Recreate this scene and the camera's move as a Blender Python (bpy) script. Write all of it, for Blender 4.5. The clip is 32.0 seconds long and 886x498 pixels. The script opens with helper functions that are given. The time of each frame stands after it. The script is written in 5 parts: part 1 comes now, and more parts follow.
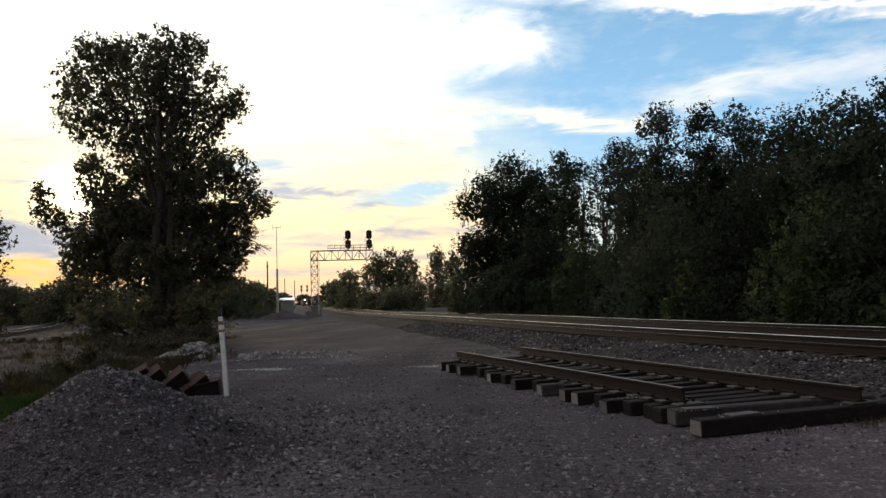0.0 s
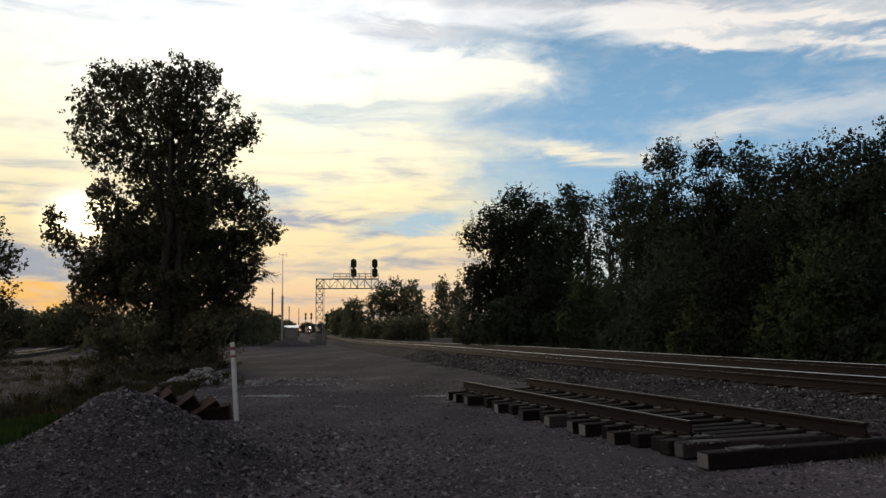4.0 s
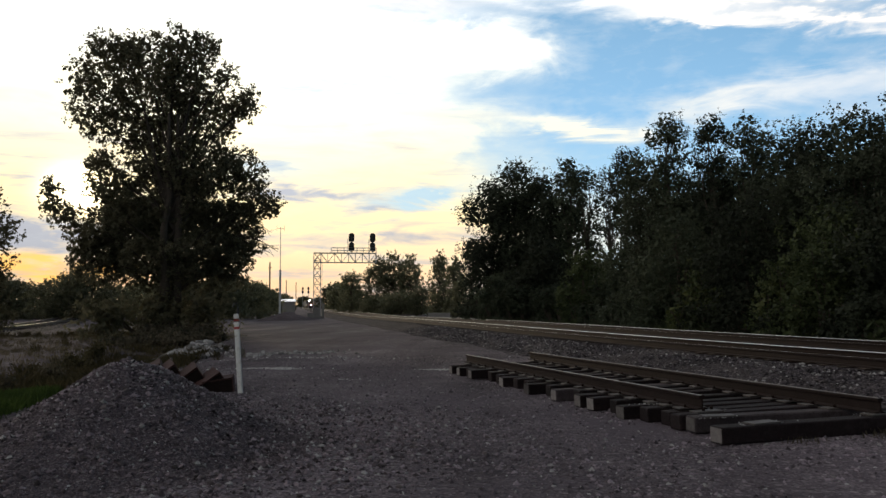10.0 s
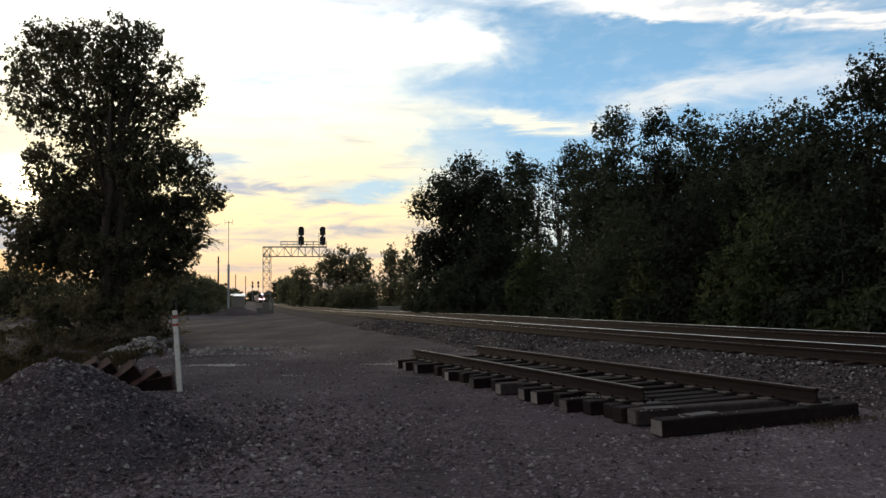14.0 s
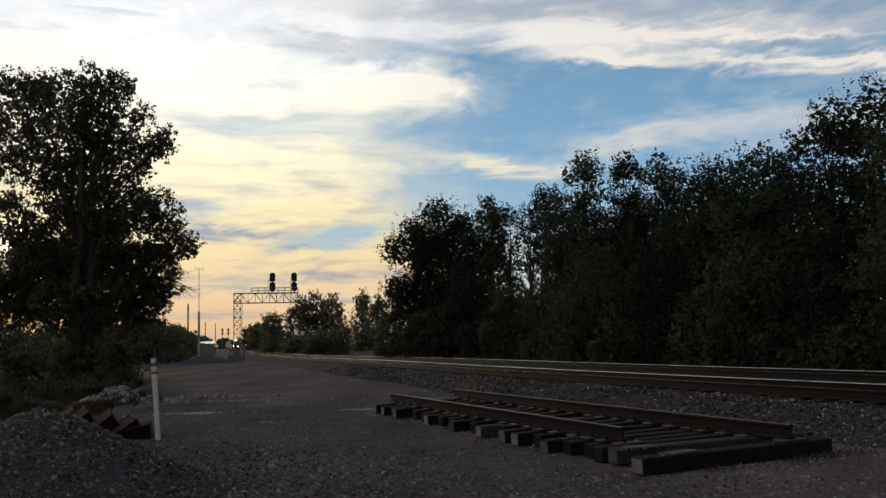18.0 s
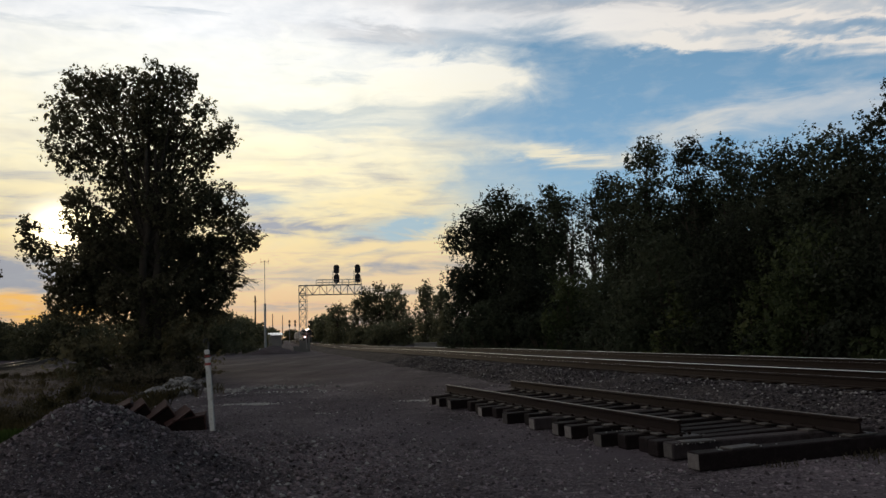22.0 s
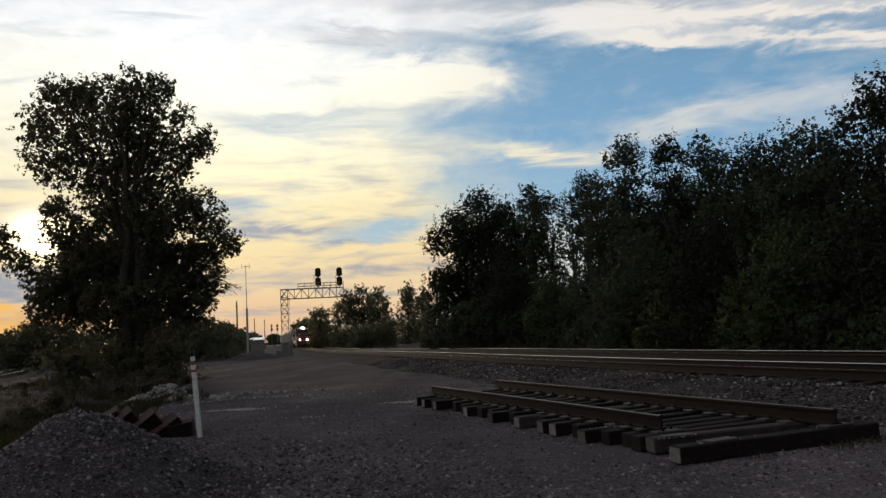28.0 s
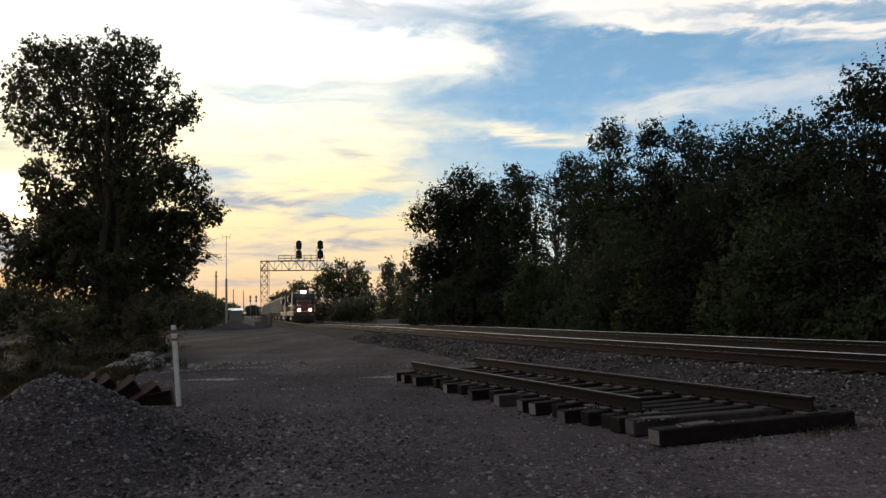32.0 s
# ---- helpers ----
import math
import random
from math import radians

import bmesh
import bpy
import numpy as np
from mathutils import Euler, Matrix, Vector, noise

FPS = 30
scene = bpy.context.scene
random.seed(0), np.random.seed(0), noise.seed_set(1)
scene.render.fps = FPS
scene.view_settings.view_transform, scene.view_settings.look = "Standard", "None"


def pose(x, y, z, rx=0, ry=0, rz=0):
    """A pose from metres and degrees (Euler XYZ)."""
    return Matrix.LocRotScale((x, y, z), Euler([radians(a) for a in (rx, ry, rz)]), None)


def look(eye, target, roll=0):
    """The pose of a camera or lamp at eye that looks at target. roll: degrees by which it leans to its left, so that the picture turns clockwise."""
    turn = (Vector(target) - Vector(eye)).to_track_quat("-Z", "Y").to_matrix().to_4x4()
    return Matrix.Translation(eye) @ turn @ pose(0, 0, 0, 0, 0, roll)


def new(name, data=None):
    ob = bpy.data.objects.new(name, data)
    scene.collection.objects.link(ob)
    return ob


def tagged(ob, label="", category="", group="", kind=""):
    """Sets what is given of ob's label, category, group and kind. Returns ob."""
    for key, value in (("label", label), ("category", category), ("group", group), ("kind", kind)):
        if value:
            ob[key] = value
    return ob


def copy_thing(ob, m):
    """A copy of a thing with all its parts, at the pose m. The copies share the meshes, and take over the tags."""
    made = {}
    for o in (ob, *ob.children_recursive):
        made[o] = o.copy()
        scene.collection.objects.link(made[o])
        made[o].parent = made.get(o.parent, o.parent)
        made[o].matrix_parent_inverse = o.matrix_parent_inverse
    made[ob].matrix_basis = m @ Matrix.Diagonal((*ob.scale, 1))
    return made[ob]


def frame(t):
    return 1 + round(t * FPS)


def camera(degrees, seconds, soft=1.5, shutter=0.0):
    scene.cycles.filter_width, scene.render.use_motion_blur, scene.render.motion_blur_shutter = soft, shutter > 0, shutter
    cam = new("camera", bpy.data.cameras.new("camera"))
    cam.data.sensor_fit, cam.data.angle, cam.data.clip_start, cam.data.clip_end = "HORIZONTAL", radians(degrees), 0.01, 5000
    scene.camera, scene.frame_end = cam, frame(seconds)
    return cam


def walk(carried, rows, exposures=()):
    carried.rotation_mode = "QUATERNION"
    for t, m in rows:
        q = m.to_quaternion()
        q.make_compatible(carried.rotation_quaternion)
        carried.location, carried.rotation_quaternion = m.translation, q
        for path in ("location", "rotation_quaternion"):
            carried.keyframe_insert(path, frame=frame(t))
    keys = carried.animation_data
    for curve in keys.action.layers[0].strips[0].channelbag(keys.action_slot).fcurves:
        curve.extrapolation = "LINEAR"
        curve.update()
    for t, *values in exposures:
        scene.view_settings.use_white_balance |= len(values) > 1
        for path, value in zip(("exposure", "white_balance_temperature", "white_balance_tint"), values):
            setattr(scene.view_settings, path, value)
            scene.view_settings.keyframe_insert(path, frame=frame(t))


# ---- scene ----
# ---- camera and its walk ----
cam = camera(53.51, 32.0, soft=1.5)
PATH = [
    (0, 0.132, -0.006, 1.497, 4.500, 3.338, -1.530), (0.5, 0.125, -0.057, 1.499, 4.154, 4.010, -1.703), (1, 0.095, -0.123, 1.505, 3.999, 4.322, -2.500),
    (1.5, 0.077, -0.180, 1.492, 3.410, 5.033, -1.692), (2, 0.045, -0.226, 1.497, 2.712, 5.335, -1.180), (2.5, 0.041, -0.231, 1.494, 2.709, 5.486, -1.069),
    (4.5, 0.072, -0.220, 1.487, 5.358, 5.095, -0.628), (5, 0.093, -0.196, 1.486, 5.497, 4.662, -1.190), (5.5, 0.074, -0.188, 1.482, 5.762, 4.476, -1.617),
    (6, 0.054, -0.174, 1.477, 5.899, 3.801, -1.314), (6.5, 0.035, -0.007, 1.465, 6.399, 3.092, -1.961), (7, 0.017, 0.087, 1.468, 6.044, 2.794, -2.235),
    (7.5, -0.042, 0.084, 1.465, 5.158, 3.136, -2.597), (8, -0.099, 0.010, 1.465, 3.846, 3.792, -0.783), (8.5, -0.103, -0.038, 1.463, 4.418, 3.908, -0.727),
    (9, -0.098, -0.046, 1.461, 5.259, 3.363, -0.357), (9.5, -0.100, -0.082, 1.460, 5.190, 3.582, -0.041), (10, -0.115, -0.066, 1.454, 4.607, 3.688, -0.107),
    (10.5, -0.133, -0.067, 1.457, 3.868, 3.760, 0.044), (11, -0.155, -0.059, 1.457, 3.353, 3.837, 0.785), (11.5, -0.126, -0.004, 1.456, 2.761, 3.924, -0.401),
    (12, -0.059, 0.109, 1.473, 1.495, 3.723, -1.879), (12.5, -0.015, 0.146, 1.469, 0.441, 4.117, -0.573), (13, -0.024, 0.105, 1.464, -0.318, 4.519, 0.159),
    (13.5, -0.031, 0.059, 1.475, 0.281, 4.140, 0.175), (14, 0.002, 0.083, 1.472, 1.447, 3.217, -0.609), (14.5, -0.021, 0.073, 1.470, 2.116, 2.858, -0.447),
    (16.5, -0.036, 0.021, 1.450, 3.484, 4.062, 0.330), (17, -0.088, -0.004, 1.459, 1.061, 4.572, 0.010), (17.5, -0.117, -0.081, 1.464, -0.322, 5.449, -0.927),
    (18, -0.111, -0.116, 1.462, -0.493, 6.058, -1.454), (18.5, -0.093, -0.093, 1.462, 0.333, 6.132, -1.400), (19, -0.061, 0.002, 1.442, 2.401, 6.088, -2.601),
    (19.5, -0.058, -0.004, 1.446, 3.102, 5.909, -1.980), (20, -0.047, -0.009, 1.442, 3.440, 5.706, -2.262), (20.5, -0.040, 0.014, 1.435, 3.843, 5.704, -2.129),
    (21, -0.003, 0.059, 1.445, 4.108, 5.682, -1.886), (21.5, 0.068, 0.125, 1.447, 3.653, 5.953, -2.773), (22, 0.088, 0.158, 1.453, 3.691, 5.575, -1.656),
    (22.5, 0.079, 0.168, 1.455, 3.162, 4.985, -1.377), (23, 0.071, 0.171, 1.462, 2.945, 4.842, -2.208), (23.5, 0.080, 0.202, 1.450, 3.020, 4.557, -2.495),
    (24, 0.083, 0.190, 1.453, 2.885, 4.831, -2.448), (24.5, 0.089, 0.175, 1.455, 3.074, 5.033, -2.757), (25, 0.076, 0.135, 1.458, 3.362, 4.952, -2.565),
    (25.5, 0.059, 0.054, 1.467, 3.786, 5.279, -2.863), (27.5, 0.068, -0.021, 1.469, 2.777, 5.866, -2.599), (28, 0.076, -0.010, 1.468, 2.452, 5.572, -2.935),
    (28.5, 0.060, -0.007, 1.467, 1.867, 5.535, -3.023), (29, 0.037, -0.032, 1.468, 1.486, 5.587, -2.379), (29.5, 0.018, -0.036, 1.466, 1.630, 5.407, -1.779),
    (30, 0.027, -0.029, 1.470, 1.974, 5.300, -1.879), (30.5, 0.029, -0.006, 1.466, 2.183, 5.091, -2.108), (31, 0.017, -0.013, 1.465, 2.236, 4.861, -1.702),
    (31.5, 0.014, 0.011, 1.464, 2.027, 4.348, -1.890), (32, 0.010, 0.008, 1.468, 1.284, 4.036, -1.118),
]
EXPOSURES = [(0, 0.22), (1, 0.08), (2, -0.28), (4, -0.28), (5, -0.2), (6, 0.03), (7, 0.24), (9, 0.16), (12, 0.12), (13, 0.0), (14, 0.08), (17, -0.05), (18, -0.4), (22, -0.45), (24, -0.28), (25, -0.25), (28, -0.40), (30, -0.33), (32, -0.13)]
SKY_STRENGTH, SKY_GAIN, CLOUD_GAIN, CLOUD_SUN, VEIL = 1.0, 0.12, 1.12, 0.5, 0.42


def held(t, x, y, z, yaw, pitch, roll):
    """One row of the hand-held camera."""
    return t, pose(x, y, z, 90 + pitch, 0, yaw) @ pose(0, 0, 0, 0, 0, roll)


walk(cam, [held(*r) for r in PATH], exposures=EXPOSURES)

# ---- world and sun ----
SUN_AZ, SUN_EL = -27.2, 7.0
world = bpy.data.worlds.new("evening_sky")
scene.world = world
world.use_nodes = True
WN, WL = world.node_tree.nodes, world.node_tree.links
WN.clear()


def wmath(op, a, b=None, c=None):
    n = WN.new("ShaderNodeMath")
    n.operation = op
    for i, v in enumerate((a, b, c)):
        if v is None:
            continue
        if isinstance(v, (int, float)):
            n.inputs[i].default_value = v
        else:
            WL.new(v, n.inputs[i])
    return n.outputs[0]


def wmix(fac, a, b):
    n = WN.new("ShaderNodeMix")
    n.data_type = "RGBA"
    for i, v in ((0, fac), (6, a), (7, b)):
        if isinstance(v, (int, float)):
            n.inputs[i].default_value = v
        elif isinstance(v, tuple):
            n.inputs[i].default_value = (*v, 1)
        else:
            WL.new(v, n.inputs[i])
    return n.outputs[2]


tc = WN.new("ShaderNodeTexCoord")
sep = WN.new("ShaderNodeSeparateXYZ")
WL.new(tc.outputs["Generated"], sep.inputs[0])
DX, DY, DZ = sep.outputs
AZ = wmath("MULTIPLY", wmath("ARCTAN2", DX, DY), 57.2958)
EL = wmath("MULTIPLY", wmath("ARCSINE", DZ), 57.2958)


def wnoise(sx, sy, detail, seed, rough=0.55, warp=0.0):
    """Noise over azimuth and height in degrees, with features of about sx by sy degrees."""
    comb = WN.new("ShaderNodeCombineXYZ")
    WL.new(wmath("DIVIDE", AZ, sx), comb.inputs[0])
    WL.new(wmath("DIVIDE", EL, sy), comb.inputs[1])
    comb.inputs[2].default_value = seed
    n = WN.new("ShaderNodeTexNoise")
    n.inputs["Scale"].default_value = 1.0
    n.inputs["Detail"].default_value = detail
    n.inputs["Roughness"].default_value = rough
    n.inputs["Distortion"].default_value = warp
    WL.new(comb.outputs[0], n.inputs["Vector"])
    return n.outputs["Fac"]


W1, W2 = wnoise(5, 2.2, 5, 3.1, 0.6, 0.6), wnoise(6, 1.6, 5, 9.7, 0.6, 0.8)
WAZ = wmath("MULTIPLY_ADD", wmath("SUBTRACT", W1, 0.5), 9.0, AZ)
WEL = wmath("MULTIPLY_ADD", wmath("SUBTRACT", W2, 0.5), 3.6, EL)


def cloud(az, el, ra, re, tilt=0.0, amount=1.0, power=1.0):
    """A soft elongated cloud: 1 at its middle, falling off over ra by re degrees."""
    ct, st = math.cos(radians(tilt)), math.sin(radians(tilt))
    u, v = wmath("SUBTRACT", WAZ, az), wmath("SUBTRACT", WEL, el)
    p = wmath("DIVIDE", wmath("MULTIPLY_ADD", u, ct, wmath("MULTIPLY", v, st)), ra)
    q = wmath("DIVIDE", wmath("SUBTRACT", wmath("MULTIPLY", v, ct), wmath("MULTIPLY", u, st)), re)
    d = wmath("MULTIPLY_ADD", p, p, wmath("MULTIPLY", q, q))
    if power != 1.0:
        d = wmath("POWER", d, power)
    return wmath("MULTIPLY", wmath("EXPONENT", wmath("MULTIPLY", d, -1.0)), amount)


def total(items):
    s = items[0]
    for i in items[1:]:
        s = wmath("ADD", s, i)
    return s


def clamp01(a):
    n = WN.new("ShaderNodeClamp")
    WL.new(a, n.inputs[0])
    return n.outputs[0]


sky = WN.new("ShaderNodeTexSky")
sky.sky_type = "NISHITA"
sky.sun_disc = False
sky.sun_elevation, sky.sun_rotation = radians(SUN_EL), radians(SUN_AZ % 360)
sky.air_density, sky.dust_density, sky.ozone_density = 1.0, 0.6, 2.0
grey = WN.new("ShaderNodeVectorMath")
grey.operation = "SCALE"
WL.new(sky.outputs[0], grey.inputs[0])
grey.inputs["Scale"].default_value = SKY_GAIN
BLUE = wmix(0.75, grey.outputs[0], (0.34, 0.68, 1.06))
ahead = wmath("MULTIPLY_ADD", wmath("COSINE", wmath("MULTIPLY", wmath("SUBTRACT", AZ, SUN_AZ + 30), 0.0174533)), 0.40, 0.60)
fall = wmath("MULTIPLY", wmath("POWER", ahead, 2.2), wmath("MULTIPLY_ADD", wmath("EXPONENT", wmath("MULTIPLY", wmath("POWER", wmath("DIVIDE", EL, 30.0), 2.0), -1.0)), 0.85, 0.15))
dim = WN.new("ShaderNodeVectorMath")
dim.operation = "SCALE"
WL.new(BLUE, dim.inputs[0])
WL.new(wmath("MAXIMUM", fall, 0.06), dim.inputs["Scale"])
haze = clamp01(wmath("DIVIDE", wmath("SUBTRACT", 12.0, EL), 9.0))
CLEAR = wmix(wmath("MULTIPLY", haze, 0.62), dim.outputs[0], (0.60, 0.76, 0.74))
STREAK = wnoise(9, 1.3, 6, 21.0, 0.62, 0.5)
FINE = wnoise(2.5, 0.9, 5, 33.0, 0.6, 0.3)
# The bank of thin bright cloud on the sun's side, thinning away from it.
bank = clamp01(wmath("DIVIDE", wmath("SUBTRACT", 3.5, WAZ), 9.0))
thin = wmath("EXPONENT", wmath("MULTIPLY", wmath("POWER", wmath("DIVIDE", wmath("ADD", AZ, 18.0), 46.0), 4.0), -1.0))
thin = wmath("MULTIPLY", thin, wmath("EXPONENT", wmath("MULTIPLY", wmath("POWER", wmath("DIVIDE", EL, 40.0), 2.0), -1.0)))
bank = wmath("MULTIPLY", bank, wmath("MULTIPLY_ADD", thin, 1.0 - VEIL, VEIL))
bank = wmath("MULTIPLY", bank, clamp01(wmath("MULTIPLY_ADD", STREAK, 2.4, -0.05)))
white = total([
    bank,
    cloud(-1.5, 16.5, 4.0, 1.2, -6, 0.9), cloud(4.8, 11.3, 4.4, 0.5, -9, 0.95), cloud(12.0, 12.2, 4.5, 0.7, 10, 0.45), cloud(18.0, 13.1, 7.0, 0.85, 3, 0.34), cloud(26.0, 12.4, 8.0, 1.2, 0, 0.34),
    cloud(11.5, 17.8, 3.2, 0.42, -10, 0.9), cloud(19.0, 16.9, 6.0, 0.42, -8, 0.8), cloud(27.0, 15.6, 6.0, 0.5, -6, 0.9), cloud(18.0, 18.6, 12.0, 0.9, -4, 0.6), cloud(7.5, 19.8, 9.0, 1.2, -5, 0.85), cloud(23.0, 17.8, 7.0, 0.25, -8, 0.5),
    cloud(12.0, 23.5, 22.0, 2.6, -4, 0.8), cloud(0.0, 4.5, 9.0, 2.0, 5, 0.6), cloud(45, 14, 15, 5, 0, 0.4), cloud(-100, 16, 30, 6, 0, 0.25),
    wmath("MULTIPLY", wmath("SUBTRACT", FINE, 0.5), 0.5),
])
hole = total([
    cloud(-6.6, 7.0, 3.4, 0.65, 4, 1.2), cloud(-8.0, 13.8, 8.0, 0.8, 0, 0.45), cloud(1.2, 13.7, 4.0, 0.9, 0, 0.6), cloud(-0.6, 10.0, 2.6, 1.5, 20, 0.55), cloud(-14.5, 14.2, 3.6, 0.6, 0, 0.35),
    cloud(-3.0, 18.4, 5.0, 0.5, -4, 0.5), cloud(-16, 8.6, 3.0, 0.45, 0, 0.55),
])
density = wmath("MULTIPLY", clamp01(white), wmath("SUBTRACT", 1.0, wmath("MULTIPLY", clamp01(hole), 0.9)))
# Colour of the cloud: warm and low near the sunset, white above, blue-grey where it is thick.
low = clamp01(wmath("DIVIDE", wmath("SUBTRACT", 9.5, WEL), 9.0))
west = wmath("EXPONENT", wmath("MULTIPLY", wmath("POWER", wmath("DIVIDE", wmath("ADD", AZ, 22.0), 34.0), 4.0), -1.0))
warm = wmath("MULTIPLY", low, west)
glow_ramp = WN.new("ShaderNodeValToRGB")
for pos, col in ((0.05, (0.93, 0.60, 0.34)), (0.16, (0.97, 0.72, 0.42)), (0.36, (1.0, 0.82, 0.44)), (0.56, (1.0, 0.90, 0.61)), (0.85, (1.0, 0.98, 0.87))):
    e = glow_ramp.color_ramp.elements.new(pos)
    e.color = (*col, 1)
glow_ramp.color_ramp.elements.remove(glow_ramp.color_ramp.elements[0])
WL.new(wmath("DIVIDE", wmath("MAXIMUM", WEL, 0.0), 20.0), glow_ramp.inputs[0])
lit = wmix(west, (1.0, 0.93, 0.86), glow_ramp.outputs[0])
ember = wmath("MULTIPLY", cloud(-30, 2.0, 6, 0.75, 0, 1.0), 1.5)
lit = wmix(clamp01(ember), lit, (1.10, 0.60, 0.14))
shade = total([
    cloud(-30.5, 4.4, 4.5, 1.2, 0, 1.3), cloud(-12.0, 7.4, 3.4, 0.5, 3, 0.9), cloud(-9.0, 6.2, 3.0, 0.35, 4, 0.5), cloud(-30, 10.2, 2.5, 0.6, 0, 0.35), cloud(-10.0, 4.2, 6.0, 0.4, 0, 0.5),
    cloud(-28, 8.6, 3.5, 0.5, 0, 0.45), cloud(-8.0, 10.9, 2.2, 0.6, -10, 0.42), cloud(-7.0, 19.4, 6, 0.5, -3, 0.5), cloud(5, 21.0, 14, 0.8, -3, 0.5), cloud(-15.4, 8.3, 3.0, 0.4, -14, 0.5),
    cloud(-25, 12.5, 4, 0.6, 0, 0.3), cloud(-31, 7.8, 2.5, 0.4, 0, 0.4),
    wmath("MULTIPLY", wmath("MULTIPLY", west, clamp01(wmath("DIVIDE", wmath("SUBTRACT", 15.0, EL), 6.0))), clamp01(wmath("MULTIPLY_ADD", wnoise(6, 0.8, 5, 47.0, 0.6, 0.4), 3.2, -1.52))),
])
lit = wmix(clamp01(shade), lit, (0.40, 0.41, 0.45))
gain = WN.new("ShaderNodeVectorMath")
gain.operation = "SCALE"
WL.new(lit, gain.inputs[0])
near_sun = wmath("EXPONENT", wmath("MULTIPLY", wmath("ADD", wmath("POWER", wmath("DIVIDE", wmath("SUBTRACT", AZ, SUN_AZ + 9), 17.0), 2.0), wmath("POWER", wmath("DIVIDE", wmath("SUBTRACT", EL, 14.0), 9.0), 2.0)), -1.0))
WL.new(wmath("MULTIPLY_ADD", near_sun, CLOUD_SUN, CLOUD_GAIN), gain.inputs["Scale"])
colour = wmix(density, CLEAR, gain.outputs[0])
# The glare of the sun itself through thin cloud.
glare = wmath("EXPONENT", wmath("MULTIPLY", wmath("ADD", wmath("POWER", wmath("DIVIDE", wmath("SUBTRACT", AZ, SUN_AZ), 1.5), 2.0), wmath("POWER", wmath("DIVIDE", wmath("SUBTRACT", EL, SUN_EL), 1.1), 2.0)), -1.0))
glow = WN.new("ShaderNodeVectorMath")
glow.operation = "SCALE"
glow.inputs[0].default_value = (1.0, 0.86, 0.55)
WL.new(wmath("MULTIPLY", glare, 5.0), glow.inputs["Scale"])
both = WN.new("ShaderNodeVectorMath")
both.operation = "ADD"
WL.new(colour, both.inputs[0])
WL.new(glow.outputs[0], both.inputs[1])
bg = WN.new("ShaderNodeBackground")
bg.inputs["Strength"].default_value = SKY_STRENGTH
WL.new(both.outputs[0], bg.inputs["Color"])
wout = WN.new("ShaderNodeOutputWorld")
WL.new(bg.outputs[0], wout.inputs["Surface"])

sun = new("sun", bpy.data.lights.new("sun", "SUN"))
sun.data.energy, sun.data.angle, sun.data.color = 0.6, radians(6), (1.0, 0.78, 0.52)
sun_dir = Vector((math.sin(radians(SUN_AZ)) * math.cos(radians(SUN_EL)), math.cos(radians(SUN_AZ)) * math.cos(radians(SUN_EL)), math.sin(radians(SUN_EL))))
sun.matrix_world = look(sun_dir * 300, (0, 0, 0))


# ---- materials ----
def material(name):
    m = bpy.data.materials.new(name)
    m.use_nodes = True
    nt = m.node_tree
    return m, nt.nodes, nt.links, nt.nodes["Principled BSDF"]


def ramp(N, L, src, stops):
    r = N.new("ShaderNodeValToRGB")
    while len(r.color_ramp.elements) < len(stops):
        r.color_ramp.elements.new(0.5)
    for e, (p, c) in zip(r.color_ramp.elements, stops):
        e.position, e.color = p, (*c, 1)
    L.new(src, r.inputs[0])
    return r.outputs[0]


def tex(N, L, kind, scale, coord, detail=4, rough=0.6):
    n = N.new(kind)
    n.inputs["Scale"].default_value = scale
    if kind == "ShaderNodeTexNoise":
        n.inputs["Detail"].default_value, n.inputs["Roughness"].default_value = detail, rough
    L.new(coord, n.inputs["Vector"])
    return n


def mixc(N, L, fac, a, b, blend="MIX"):
    n = N.new("ShaderNodeMix")
    n.data_type, n.blend_type = "RGBA", blend
    for i, v in ((0, fac), (6, a), (7, b)):
        if isinstance(v, (int, float)):
            n.inputs[i].default_value = v
        elif isinstance(v, tuple):
            n.inputs[i].default_value = (*v, 1)
        else:
            L.new(v, n.inputs[i])
    return n.outputs[2]


def bump(N, L, b, height, strength, distance):
    n = N.new("ShaderNodeBump")
    n.inputs["Strength"].default_value, n.inputs["Distance"].default_value = strength, distance
    L.new(height, n.inputs["Height"])
    L.new(n.outputs[0], b.inputs["Normal"])


def vary(N, L, amount, island=False):
    """A brightness factor that differs from piece to piece."""
    if island:
        src = N.new("ShaderNodeNewGeometry").outputs["Random Per Island"]
    else:
        src = N.new("ShaderNodeObjectInfo").outputs["Random"]
    m = N.new("ShaderNodeMapRange")
    m.inputs["To Min"].default_value, m.inputs["To Max"].default_value = 1 - amount, 1 + amount
    L.new(src, m.inputs[0])
    return m.outputs[0]


def scaled(N, L, colour, factor):
    n = N.new("ShaderNodeVectorMath")
    n.operation = "SCALE"
    L.new(colour, n.inputs[0])
    L.new(factor, n.inputs["Scale"])
    return n.outputs[0]


